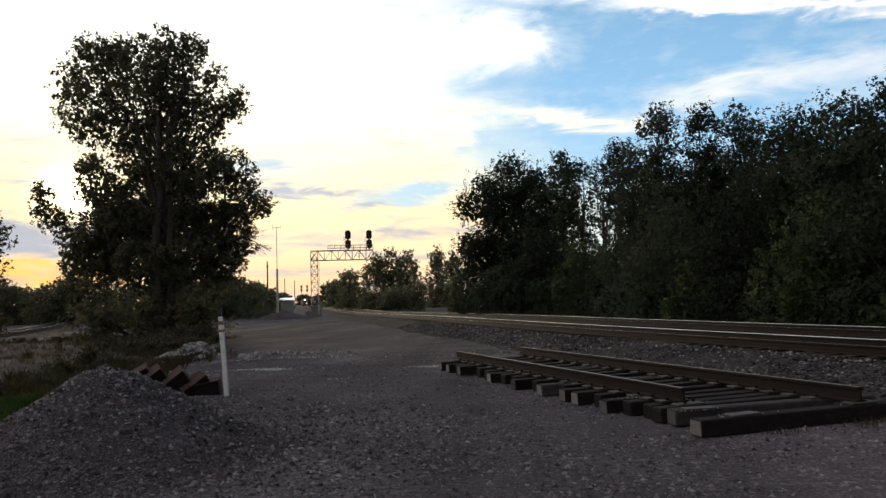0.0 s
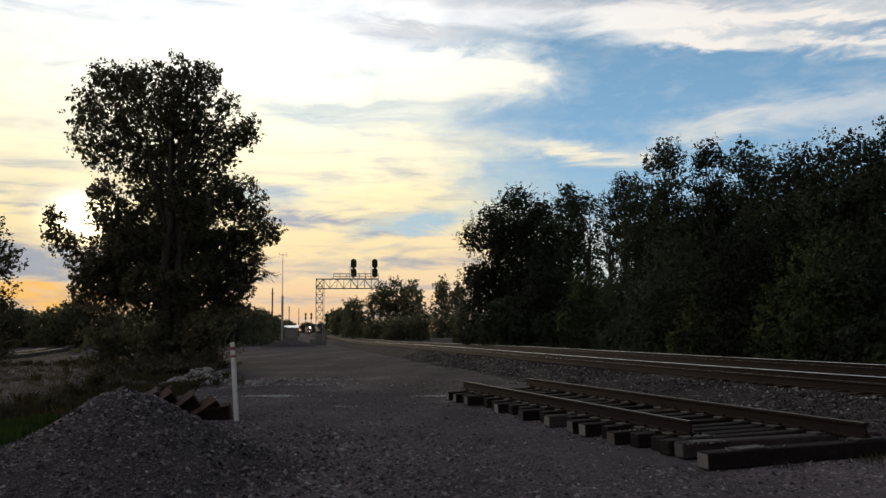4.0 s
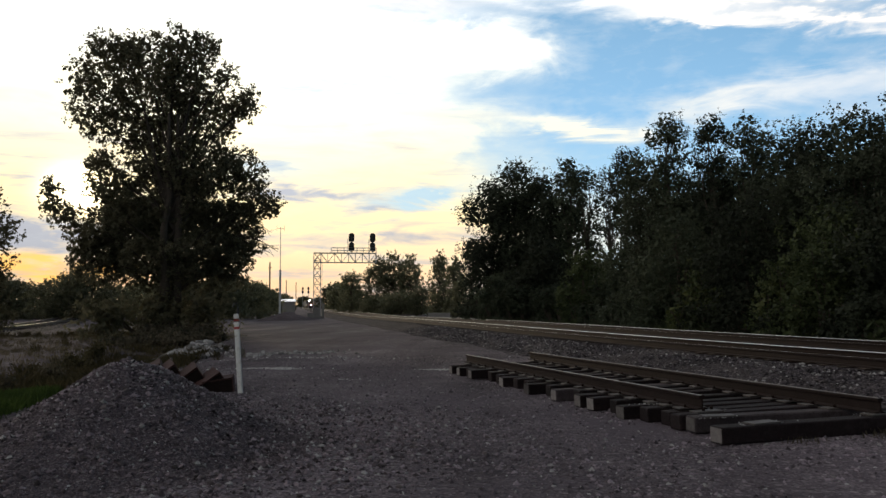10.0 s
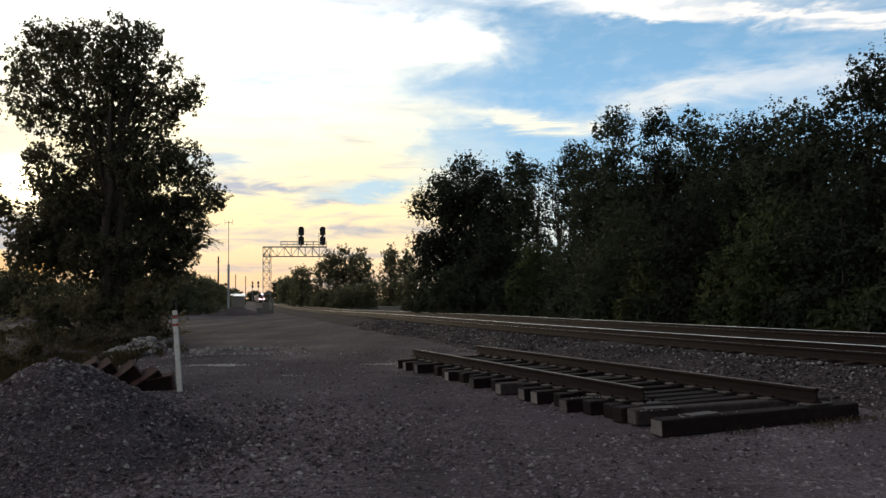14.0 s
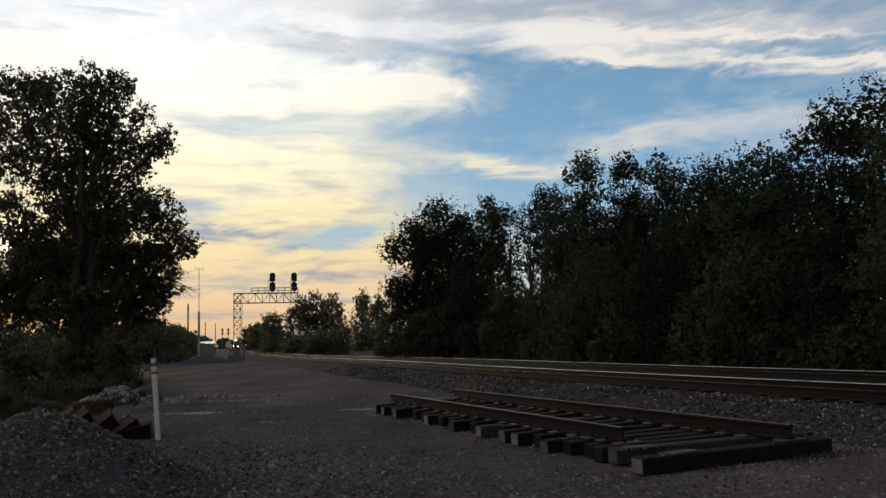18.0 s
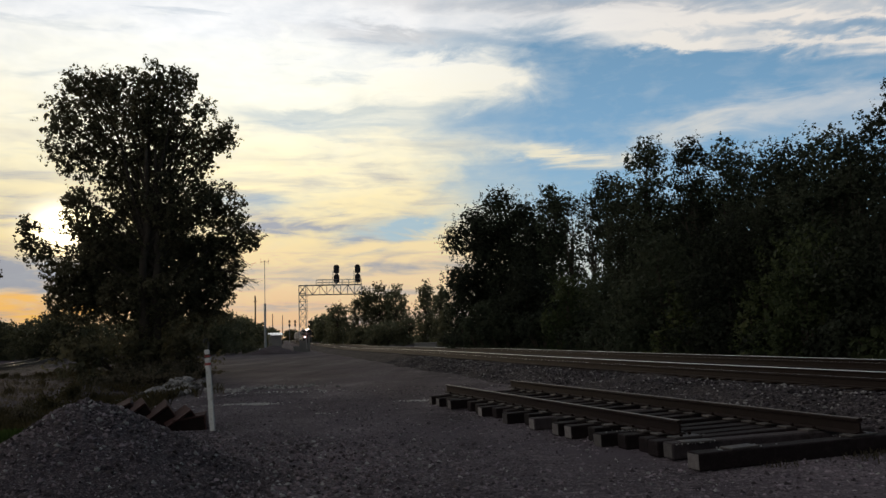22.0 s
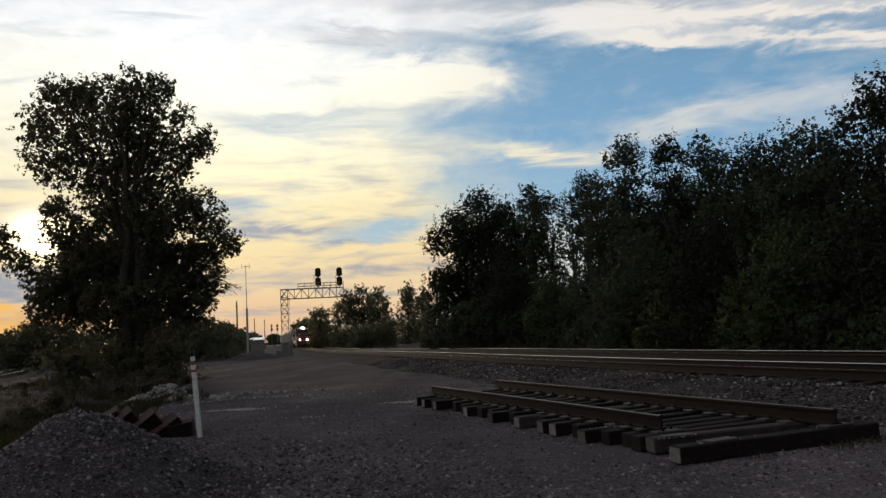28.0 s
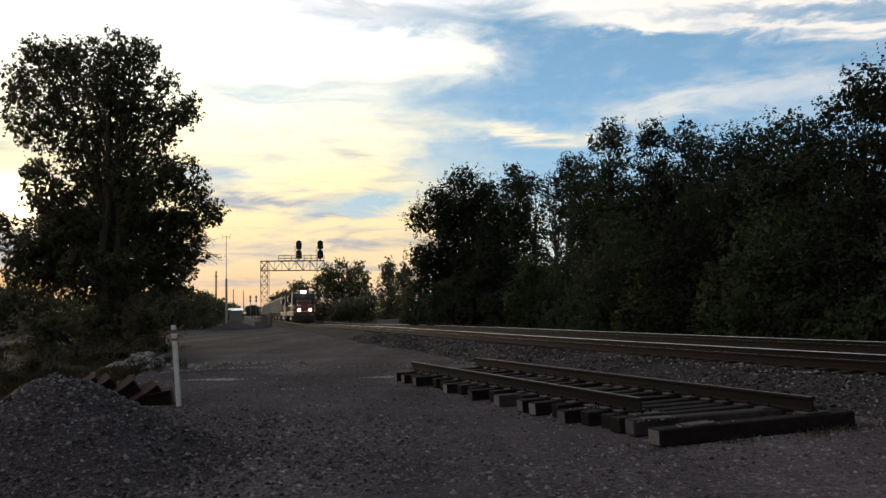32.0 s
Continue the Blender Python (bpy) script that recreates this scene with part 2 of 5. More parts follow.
def plain(name, colour, rough=0.7, metal=0.0, grain=0.25, scale=8.0, relief=0.15, per_object=0.12, island=False, dirt=None):
    """A painted, rusted or stony surface with grain, blotches and fine relief."""
    m, N, L, b = material(name)
    co = N.new("ShaderNodeTexCoord").outputs["Object"]
    big, fine = tex(N, L, "ShaderNodeTexNoise", scale, co), tex(N, L, "ShaderNodeTexNoise", scale * 11, co, 3)
    lo, hi = tuple(c * (1 - grain) for c in colour), tuple(min(1, c * (1 + grain)) for c in colour)
    col = ramp(N, L, big.outputs["Fac"], [(0.3, lo), (0.7, hi)])
    col = mixc(N, L, 0.5, col, ramp(N, L, fine.outputs["Fac"], [(0.3, lo), (0.7, hi)]))
    if dirt:
        spots = ramp(N, L, tex(N, L, "ShaderNodeTexNoise", scale * 2.3, co, 6, 0.7).outputs["Fac"], [(0.5, (0, 0, 0)), (0.66, (1, 1, 1))])
        col = mixc(N, L, spots, col, dirt)
    if per_object:
        col = scaled(N, L, col, vary(N, L, per_object, island))
    L.new(col, b.inputs["Base Color"])
    b.inputs["Roughness"].default_value, b.inputs["Metallic"].default_value = rough, metal
    if rough >= 0.75:
        b.inputs["Diffuse Roughness"].default_value = 0.8
        b.inputs["Specular IOR Level"].default_value = 0.18
    bump(N, L, b, fine.outputs["Fac"], relief, 0.01)
    return m


def gravel(name, dark, mid, light, stone=22.0, relief=0.9, patches=None):
    """Crushed stone: cells of differing grey, with broader stains."""
    m, N, L, b = material(name)
    co = N.new("ShaderNodeTexCoord").outputs["Object"]
    v1 = tex(N, L, "ShaderNodeTexVoronoi", stone, co)
    v2 = tex(N, L, "ShaderNodeTexVoronoi", stone * 2.7, co)
    hue = N.new("ShaderNodeSeparateColor")
    L.new(v1.outputs["Color"], hue.inputs[0])
    hue2 = N.new("ShaderNodeSeparateColor")
    L.new(v2.outputs["Color"], hue2.inputs[0])
    c1 = ramp(N, L, hue.outputs[0], [(0.0, dark), (0.62, mid), (0.93, mid), (1.0, light)])
    c2 = ramp(N, L, hue2.outputs[0], [(0.0, dark), (0.75, mid), (1.0, light)])
    col = mixc(N, L, 0.5, c1, c2)
    broad = tex(N, L, "ShaderNodeTexNoise", 0.35, co, 5, 0.65)
    col = mixc(N, L, 1.0, col, ramp(N, L, broad.outputs["Fac"], [(0.28, (0.52, 0.50, 0.51)), (0.72, (1.22, 1.18, 1.18))]), "MULTIPLY")
    if patches:
        turned = N.new("ShaderNodeMapping")
        turned.inputs["Rotation"].default_value = (0, 0, radians(-13))
        turned.inputs["Scale"].default_value = (0.55, 0.045, 1)
        L.new(co, turned.inputs["Vector"])
        lanes = tex(N, L, "ShaderNodeTexNoise", 1.0, turned.outputs[0], 4, 0.6)
        col = mixc(N, L, 1.0, col, ramp(N, L, lanes.outputs["Fac"], [(0.36, (0.66, 0.65, 0.66)), (0.64, (1.25, 1.25, 1.25))]), "MULTIPLY")
        fac = ramp(N, L, tex(N, L, "ShaderNodeTexNoise", 0.13, co, 6, 0.7).outputs["Fac"], [(0.5, (0, 0, 0)), (0.62, (1, 1, 1))])
        col = mixc(N, L, fac, col, patches)
    L.new(col, b.inputs["Base Color"])
    b.inputs["Roughness"].default_value = 0.95
    b.inputs["Specular IOR Level"].default_value = 0.1
    b.inputs["Diffuse Roughness"].default_value = 1.0
    bump(N, L, b, v1.outputs["Distance"], relief, 0.03)
    return m


def leafy(name, dark, light, shine=0.5, glow=0.35):
    m, N, L, b = material(name)
    g = N.new("ShaderNodeNewGeometry").outputs["Random Per Island"]
    co = N.new("ShaderNodeTexCoord").outputs["Object"]
    col = mixc(N, L, g, dark, light)
    patch = tex(N, L, "ShaderNodeTexNoise", 0.5, co, 3)
    col = mixc(N, L, 1.0, col, ramp(N, L, patch.outputs["Fac"], [(0.3, (0.6, 0.65, 0.58)), (0.7, (1.4, 1.32, 1.15))]), "MULTIPLY")
    col = scaled(N, L, col, vary(N, L, 0.45))
    L.new(col, b.inputs["Base Color"])
    b.inputs["Roughness"].default_value = shine
    b.inputs["Specular IOR Level"].default_value = 0.25
    tr = N.new("ShaderNodeBsdfTranslucent")
    L.new(col, tr.inputs["Color"])
    mx = N.new("ShaderNodeMixShader")
    mx.inputs[0].default_value = glow
    L.new(b.outputs[0], mx.inputs[1])
    L.new(tr.outputs[0], mx.inputs[2])
    L.new(mx.outputs[0], N["Material Output"].inputs["Surface"])
    return m


def glowing(name, colour, strength):
    m, N, L, b = material(name)
    b.inputs["Base Color"].default_value = (*colour, 1)
    b.inputs["Emission Color"].default_value = (*colour, 1)
    b.inputs["Emission Strength"].default_value = strength
    return m


M_GROUND = gravel("trodden_gravel", (0.064, 0.055, 0.062), (0.184, 0.161, 0.184), (0.46, 0.42, 0.44), 19, 1.0, (0.122, 0.102, 0.122))
M_BALLAST = gravel("track_ballast", (0.019, 0.016, 0.018), (0.062, 0.053, 0.060), (0.38, 0.35, 0.35), 18, 1.0)
M_PILE = gravel("dark_crushed_stone", (0.045, 0.037, 0.042), (0.150, 0.123, 0.139), (0.42, 0.39, 0.39), 36, 1.0)
M_STONE = plain("loose_stone", (0.200, 0.170, 0.194), 0.9, 0, 0.35, 9, 0.4, 0.75, True)
M_STONE_TRACK = plain("ballast_stone", (0.074, 0.065, 0.074), 0.85, 0, 0.4, 9, 0.4, 0.85, True)
M_STONE_DARK = plain("loose_dark_stone", (0.185, 0.151, 0.166), 0.9, 0, 0.35, 9, 0.4, 0.85, True)
M_CHALK = plain("white_chippings", (0.62, 0.61, 0.60), 0.9, 0, 0.15, 5, 0.3, 0.3, True)
M_LIME = plain("pale_limestone", (0.38, 0.37, 0.37), 0.9, 0, 0.25, 5, 0.4, 0.35, True)
M_TIE = plain("creosoted_timber", (0.0165, 0.0110, 0.0120), 0.85, 0, 0.5, 4, 0.6, 0.35, False, (0.026, 0.0195, 0.0200))
M_TIE_PALE = plain("grey_weathered_timber", (0.072, 0.059, 0.064), 0.9, 0, 0.4, 5, 0.6, 0.3, False, (0.045, 0.038, 0.037))
# Pale end grain, with the light that end faces catch put into the colour.
M_TIE_END_LIT = plain("weathered_lit_timber_end", (0.165, 0.150, 0.148), 0.9, 0, 0.35, 14, 0.5, 0.9)
M_RUST = plain("rusted_steel", (0.020, 0.0118, 0.0106), 0.8, 0.1, 0.35, 6, 0.3, 0.1, False, (0.016, 0.009, 0.008))
M_RUST_RED = plain("red_rusted_steel", (0.076, 0.038, 0.036), 0.85, 0.1, 0.4, 5, 0.4, 0.2, False, (0.058, 0.036, 0.033))
M_STEEL = plain("polished_rail_top", (0.86, 0.82, 0.78), 0.42, 1.0, 0.12, 3, 0.05, 0)
M_STEEL_DULL = plain("dull_rail_top", (0.20, 0.155, 0.125), 0.5, 0.6, 0.3, 3, 0.1, 0)
M_PLATE_RUST = plain("rusted_tie_plate", (0.050, 0.036, 0.030), 0.8, 0.2, 0.3, 12, 0.3, 0.3)
M_PLATE = plain("grey_tie_plate", (0.085, 0.074, 0.070), 0.7, 0.2, 0.3, 12, 0.3, 0.3)
M_ALU = plain("galvanised_steel", (0.42, 0.42, 0.43), 0.5, 0.5, 0.15, 3, 0.1, 0.05)
M_WHITE = plain("white_painted_post", (0.72, 0.72, 0.72), 0.5, 0, 0.08, 7, 0.1, 0, False, (0.5, 0.49, 0.46))
M_RED = plain("red_band_paint", (0.35, 0.06, 0.05), 0.5, 0, 0.2, 9, 0.1, 0)
M_BLACK = plain("black_paint", (0.02, 0.02, 0.022), 0.5, 0, 0.3, 5, 0.1, 0.1)
M_CAR = plain("grey_hopper_paint", (0.44, 0.41, 0.37), 0.6, 0, 0.12, 1.2, 0.1, 0.12, False, (0.25, 0.23, 0.21))
M_LOCO_NOSE = plain("dark_locomotive_nose", (0.045, 0.040, 0.038), 0.5, 0, 0.2, 1.5, 0.05, 0.05)
M_LOCO = plain("dark_locomotive_paint", (0.030, 0.030, 0.034), 0.45, 0, 0.25, 1.5, 0.05, 0.05)
M_LOCO_TRIM = plain("locomotive_band_paint", (0.38, 0.22, 0.09), 0.5, 0, 0.15, 2, 0.05, 0.05)
M_GLASS = plain("dark_window_glass", (0.02, 0.022, 0.025), 0.08, 0, 0.1, 2, 0.0, 0)
M_BARK = plain("tree_bark", (0.085, 0.070, 0.058), 0.95, 0, 0.35, 3, 0.9, 0.2)
M_LEAF = leafy("dark_leaves", (0.078, 0.074, 0.054), (0.125, 0.120, 0.085), 0.75, 0.5)
M_LEAF_W = leafy("brown_undergrowth", (0.085, 0.074, 0.056), (0.150, 0.126, 0.096), 0.8, 0.35)
M_LEAF_B = leafy("forest_leaves", (0.034, 0.043, 0.032), (0.052, 0.064, 0.044), 0.8, 0.25)
M_LEAF_Y = leafy("light_leaves", (0.045, 0.062, 0.024), (0.115, 0.130, 0.055), 0.5, 0.3)
M_LEAF_O = leafy("olive_leaves", (0.036, 0.050, 0.024), (0.074, 0.094, 0.042), 0.75, 0.25)
# Distant foliage: aerial haze is put into the paler, greyer leaf colour.
M_LEAF_HAZED = leafy("hazed_distant_leaves", (0.110, 0.114, 0.078), (0.180, 0.182, 0.122), 0.6, 0.5)
M_WEED = leafy("roadside_weeds", (0.065, 0.058, 0.030), (0.15, 0.12, 0.065), 0.7, 0.2)
M_GRASS = leafy("green_grass", (0.05, 0.085, 0.02), (0.11, 0.17, 0.045), 0.6, 0.3)
M_CONCRETE = plain("concrete", (0.30, 0.29, 0.28), 0.9, 0, 0.2, 3, 0.3, 0.1)
M_ROOF = plain("white_sheet_roof", (0.85, 0.85, 0.84), 0.22, 0.8, 0.06, 1, 0.05, 0)
M_WALL = plain("grey_sheet_wall", (0.25, 0.24, 0.23), 0.7, 0, 0.15, 1, 0.1, 0.05)
M_POLE = plain("weathered_pole_wood", (0.10, 0.08, 0.065), 0.9, 0, 0.3, 3, 0.4, 0.1)
M_HEADLIGHT = glowing("lit_headlight", (1.0, 0.74, 0.64), 110.0)
M_DITCH = glowing("lit_ditch_light", (1.0, 0.36, 0.32), 90.0)


# ---- mesh building ----
class Build:
    """Gathers corners and faces of one mesh."""

    def __init__(self):
        self.v, self.f, self.m = [], [], []

    def add(self, verts, faces, mat=0):
        k = len(self.v)
        self.v += [tuple(p) for p in verts]
        self.f += [tuple(i + k for i in q) for q in faces]
        self.m += [mat] * len(faces)
        return self

    def box(self, size, at=(0, 0, 0), m=None, bevel=0.0, mat=0, end_mat=None):
        """A box with chamfered edges, turned by m about its middle. end_mat: the material of its two x ends."""
        bm = bmesh.new()
        bmesh.ops.create_cube(bm, size=1.0)
        for v in bm.verts:
            v.co = Vector((v.co.x * size[0], v.co.y * size[1], v.co.z * size[2]))
        if bevel:
            bmesh.ops.bevel(bm, geom=bm.edges[:], offset=bevel, segments=1, affect="EDGES")
        tr = Matrix.Translation(at) @ (m or Matrix())
        bm.verts.index_update()
        k = len(self.v)
        for f in bm.faces:
            self.f.append(tuple(v.index + k for v in f.verts))
            self.m.append(end_mat if end_mat is not None and abs(f.normal.x) > 0.9 else mat)
        self.v += [tuple(tr @ v.co) for v in bm.verts]
        bm.free()
        return self

    def tube(self, pts, radii, sides=8, mat=0, caps=True):
        pts = [Vector(p) for p in pts]
        if isinstance(radii, (int, float)):
            radii = [radii] * len(pts)
        k = len(self.v)
        for i, (p, r) in enumerate(zip(pts, radii)):
            d = (pts[min(i + 1, len(pts) - 1)] - pts[max(i - 1, 0)]).normalized()
            a = d.orthogonal().normalized() if abs(d.z) < 0.9 else Vector((1, 0, 0))
            a = (a - d * a.dot(d)).normalized()
            b = d.cross(a)
            for s in range(sides):
                w = 2 * math.pi * s / sides
                self.v.append(tuple(p + (a * math.cos(w) + b * math.sin(w)) * r))
        for i in range(len(pts) - 1):
            for s in range(sides):
                t = (s + 1) % sides
                self.f.append((k + i * sides + s, k + i * sides + t, k + (i + 1) * sides + t, k + (i + 1) * sides + s))
                self.m.append(mat)
        if caps:
            self.f.append(tuple(k + s for s in reversed(range(sides))))
            self.f.append(tuple(k + (len(pts) - 1) * sides + s for s in range(sides)))
            self.m += [mat, mat]
        return self

    def disc(self, centre, radius, depth, axis="y", sides=16, mat=0):
        c = Vector(centre)
        a = {"x": Vector((1, 0, 0)), "y": Vector((0, 1, 0)), "z": Vector((0, 0, 1))}[axis]
        return self.tube([c - a * depth / 2, c + a * depth / 2], radius, sides, mat)

    def mesh(self, name, mats, smooth=False):
        me = bpy.data.meshes.new(name)
        me.from_pydata(self.v, [], self.f)
        for m in mats if isinstance(mats, (list, tuple)) else [mats]:
            me.materials.append(m)
        me.polygons.foreach_set("material_index", self.m)
        me.polygons.foreach_set("use_smooth", [smooth] * len(self.f))
        me.update()
        return me


def part(name, build, mats, parent, label="", at=None, smooth=False):
    me = build.mesh(name, mats, smooth) if isinstance(build, Build) else build
    ob = new(name, me)
    ob.parent = parent
    if at is not None:
        ob.matrix_basis = at
    return tagged(ob, label)


def thing(name, m, label, category, group="", kind=""):
    ob = new(name)
    ob.empty_display_size = 0.2
    ob.matrix_basis = m
    return tagged(ob, label, category, group, kind)


def single(name, build, mats, label, category, m=None, group="", kind="", smooth=False):
    ob = new(name, build.mesh(name, mats, smooth))
    if m is not None:
        ob.matrix_basis = m
    return tagged(ob, label, category, group, kind)


# ---- the plan: the main line, seen from the camera's stand ----
RAIL_Z, SPACING, GAUGE = 0.537, 4.386, 1.505


def line_x(y):
    """Middle of the near track: straight in the distance, bending away near the camera."""
    if y < 0:
        return line_x(0.0) + y * line_slope(0.0)
    k = max(0.0, y - 125)
    return 8.109 - 0.248 * y + 5.30 * math.exp(-y / 22.2) - 0.005 * k * k / (k + 30)


def line_slope(y):
    y = max(y, 0.0)
    k = max(0.0, y - 125)
    return -0.248 - 5.30 / 22.2 * math.exp(-y / 22.2) - 0.005 * (k * k + 60 * k) / (k + 30) ** 2


def rail_z(y):
    u = min(1, max(0, (y - 40) / 90))
    return RAIL_Z - 0.42 * u * u * (3 - 2 * u)


def on_line(y, off=0.0, z=0.0):
    """A point off metres to the far side of the near track's middle, z above its rail tops."""
    s = line_slope(y)
    k = math.hypot(1, s)
    return Vector((line_x(y) + off / k, y - off * s / k, rail_z(y) + z + (-0.02 if off > 2.5 else -0.02 * max(0.0, off - 1.0) / 1.5)))


def line_pose(y, off=0.0, z=0.0):
    """A pose on the track whose y points along it, away from the camera."""
    return Matrix.Translation(on_line(y, off, z)) @ pose(0, 0, 0, 0, 0, math.degrees(-math.atan(line_slope(y))))


def stations(lo, hi):
    ys, y = [], lo
    while y < hi:
        ys.append(y)
        y += 0.8 if y < 40 else (2.5 if y < 140 else 15)
    return ys + [hi]


# ---- ground ----
def lattice(lo, hi, fine_lo, fine_hi, step):
    a = list(np.arange(fine_lo, fine_hi, step))
    s, v = step, fine_hi
    while v < hi:
        a.append(v)
        s *= 1.18
        v += s
    a.append(hi)
    s, v, b = step, fine_lo, []
    while v > lo:
        s *= 1.18
        v -= s
        b.append(max(v, lo))
    return b[::-1] + a


def ground_z(x, y):
    d = math.hypot(x, y)
    n = noise.noise((x * 0.25, y * 0.25, 0)) * 0.05 + noise.noise((x * 1.3, y * 1.3, 4)) * 0.015
    dip = -0.28 * math.exp(-((x + 9.5 + (y - 12) * 0.12) / 2.2) ** 2) * min(1, max(0, (y - 5) / 5)) * min(1, max(0, (34 - y) / 8))
    across = (x - 2.022) * 0.940 + (y - 9.492) * 0.3415
    rise = 0.062 * min(1, max(0, across / 2.6))
    u = min(1, max(0, (y - 40) / 90)) * min(1, max(0, (math.degrees(math.atan2(x, max(y, 1))) + 24) / 5))
    fall = -0.42 * u * u * (3 - 2 * u)
    return (n + dip + rise) * min(1, max(0, (140 - d) / 60)) - 0.02 + fall


gx, gy = lattice(-2600, 2600, -26, 16, 0.3), lattice(-400, 4200, -4, 36, 0.3)
b = Build()
b.v = [(x, y, ground_z(x, y)) for y in gy for x in gx]
nx = len(gx)
b.f = [(j * nx + i, j * nx + i + 1, (j + 1) * nx + i + 1, (j + 1) * nx + i) for j in range(len(gy) - 1) for i in range(nx - 1)]
b.m = [0] * len(b.f)
ground = single("ground", b, M_GROUND, "grey trodden gravel yard beside the tracks", "ground", kind="structure", smooth=True)

# Ballast bed under both tracks.
profile = [(-3.6, -0.62), (-3.0, -0.43), (-2.5, -0.31), (-2.05, -0.215), (-1.2, -0.205), (0, -0.20), (1.3, -0.205), (2.2, -0.26), (3.2, -0.21),
           (SPACING, -0.20), (SPACING + 1.3, -0.205), (SPACING + 2.0, -0.22), (SPACING + 3.0, -0.50), (SPACING + 3.6, -0.70)]
b = Build()
fine = []
for (a, za), (c, zc) in zip(profile, profile[1:]):
    n = max(1, int((c - a) / 0.25))
    fine += [(a + (c - a) * i / n, za + (zc - za) * i / n) for i in range(n)]
fine.append(profile[-1])
sts = stations(-60, 900)
for y in sts:
    for off, z in fine:
        p = on_line(y, off, z)
        k = 0.035 if y < 60 else 0
        b.v.append((p.x, p.y, p.z + k * noise.noise((p.x * 3, p.y * 3, 0)) + k * noise.noise((p.x * 0.7, p.y * 0.7, 5))))
w = len(fine)
b.f = [(j * w + i, j * w + i + 1, (j + 1) * w + i + 1, (j + 1) * w + i) for j in range(len(sts) - 1) for i in range(w - 1)]
b.m = [0] * len(b.f)
single("ballast_bed", b, M_BALLAST, "grey crushed stone ballast bed under two tracks", "ballast", kind="structure", smooth=True)


# ---- stones ----
def stone_field(name, mat, spots, label, parent=None):
    """Many small broken stones. spots: x, y, z, radius."""
    rng = np.random.RandomState(len(spots) + 7)
    base = np.array([(0, 0, 1), (1, 0, 0), (0, 1, 0), (-1, 0, 0), (0, -1, 0), (0, 0, -1)], float)
    faces = np.array([(0, 1, 2), (0, 2, 3), (0, 3, 4), (0, 4, 1), (5, 2, 1), (5, 3, 2), (5, 4, 3), (5, 1, 4)])
    n = len(spots)
    s = np.array(spots)
    shape = base[None] * (0.65 + 0.7 * rng.rand(n, 6, 1)) + 0.25 * rng.randn(n, 6, 3) * 0.8
    ang = rng.rand(n) * 6.283
    ca, sa = np.cos(ang), np.sin(ang)
    x, y = shape[..., 0].copy(), shape[..., 1].copy()
    shape[..., 0], shape[..., 1] = x * ca[:, None] - y * sa[:, None], x * sa[:, None] + y * ca[:, None]
    shape[..., 2] *= 0.75
    v = s[:, None, :3] + shape * s[:, None, 3:4]
    f = (faces[None] + np.arange(n)[:, None, None] * 6).reshape(-1, 3)
    me = bpy.data.meshes.new(name)
    me.from_pydata(v.reshape(-1, 3).tolist(), [], f.tolist())
    me.materials.append(mat)
    ob = new(name, me)
    return tagged(ob, label, "gravel", kind="stuff")


rng = np.random.RandomState(11)
spots = []
for _ in range(15000):
    y = 3 + 45 * rng.rand() ** 1.5
    off = -3.58 + 2.5 * rng.rand() if rng.rand() < 0.75 else -0.6 + 1.2 * rng.rand()
    i = max(k for k, p in enumerate(profile) if p[0] <= off)
    (a, za), (c, zc) = profile[i], profile[i + 1]
    p = on_line(y, off, za + (zc - za) * (off - a) / (c - a))
    spots.append((p.x, p.y, p.z + 0.005, 0.018 + 0.026 * rng.rand()))
pale_ballast = [(x, y, z + 0.014, q * (0.5 + 0.5 * rng.rand())) for x, y, z, q in spots if rng.rand() < 0.15]
stone_field("pale_ballast_stones", M_LIME, pale_ballast, "pale stones among the ballast")
stone_field("ballast_stones", M_STONE_TRACK, spots, "loose grey ballast stones along the track shoulder")
spots = []
for _ in range(30000):
    d, az = 3.5 + 22 * rng.rand() ** 1.4, radians(-38 + 76 * rng.rand())
    x, y = d * math.sin(az), d * math.cos(az)
    if x > line_x(y) - 3.6 or noise.noise((x * 0.5, y * 0.5, 9)) + 0.5 * rng.rand() < 0.12:
        continue
    spots.append((x, y, ground_z(x, y) + 0.003, 0.008 + 0.024 * rng.rand() ** 2.2))
stone_field("yard_stones", M_STONE, spots, "scattered small grey stones on the yard")
spots = []
for _ in range(2200):
    d, az = 4.0 + 26 * rng.rand() ** 1.4, radians(-30 + 62 * rng.rand())
    x, y = d * math.sin(az), d * math.cos(az)
    if x < line_x(y) - 3.6:
        spots.append((x, y, ground_z(x, y) + 0.004, 0.008 + 0.022 * rng.rand() ** 3))
stone_field("pale_yard_stones", M_LIME, spots, "few pale stones scattered over the yard")


# ---- rails and ties ----
RAIL_SECTION = [(-0.070, -0.170), (0.070, -0.170), (0.070, -0.158), (0.012, -0.142), (0.010, -0.045), (0.034, -0.036), (0.036, -0.018), (0.033, -0.008), (0.026, -0.003), (0.012, 0.0), (-0.012, 0.0), (-0.026, -0.003), (-0.033, -0.008), (-0.036, -0.018), (-0.034, -0.036), (-0.010, -0.045), (-0.012, -0.142), (-0.070, -0.158)]


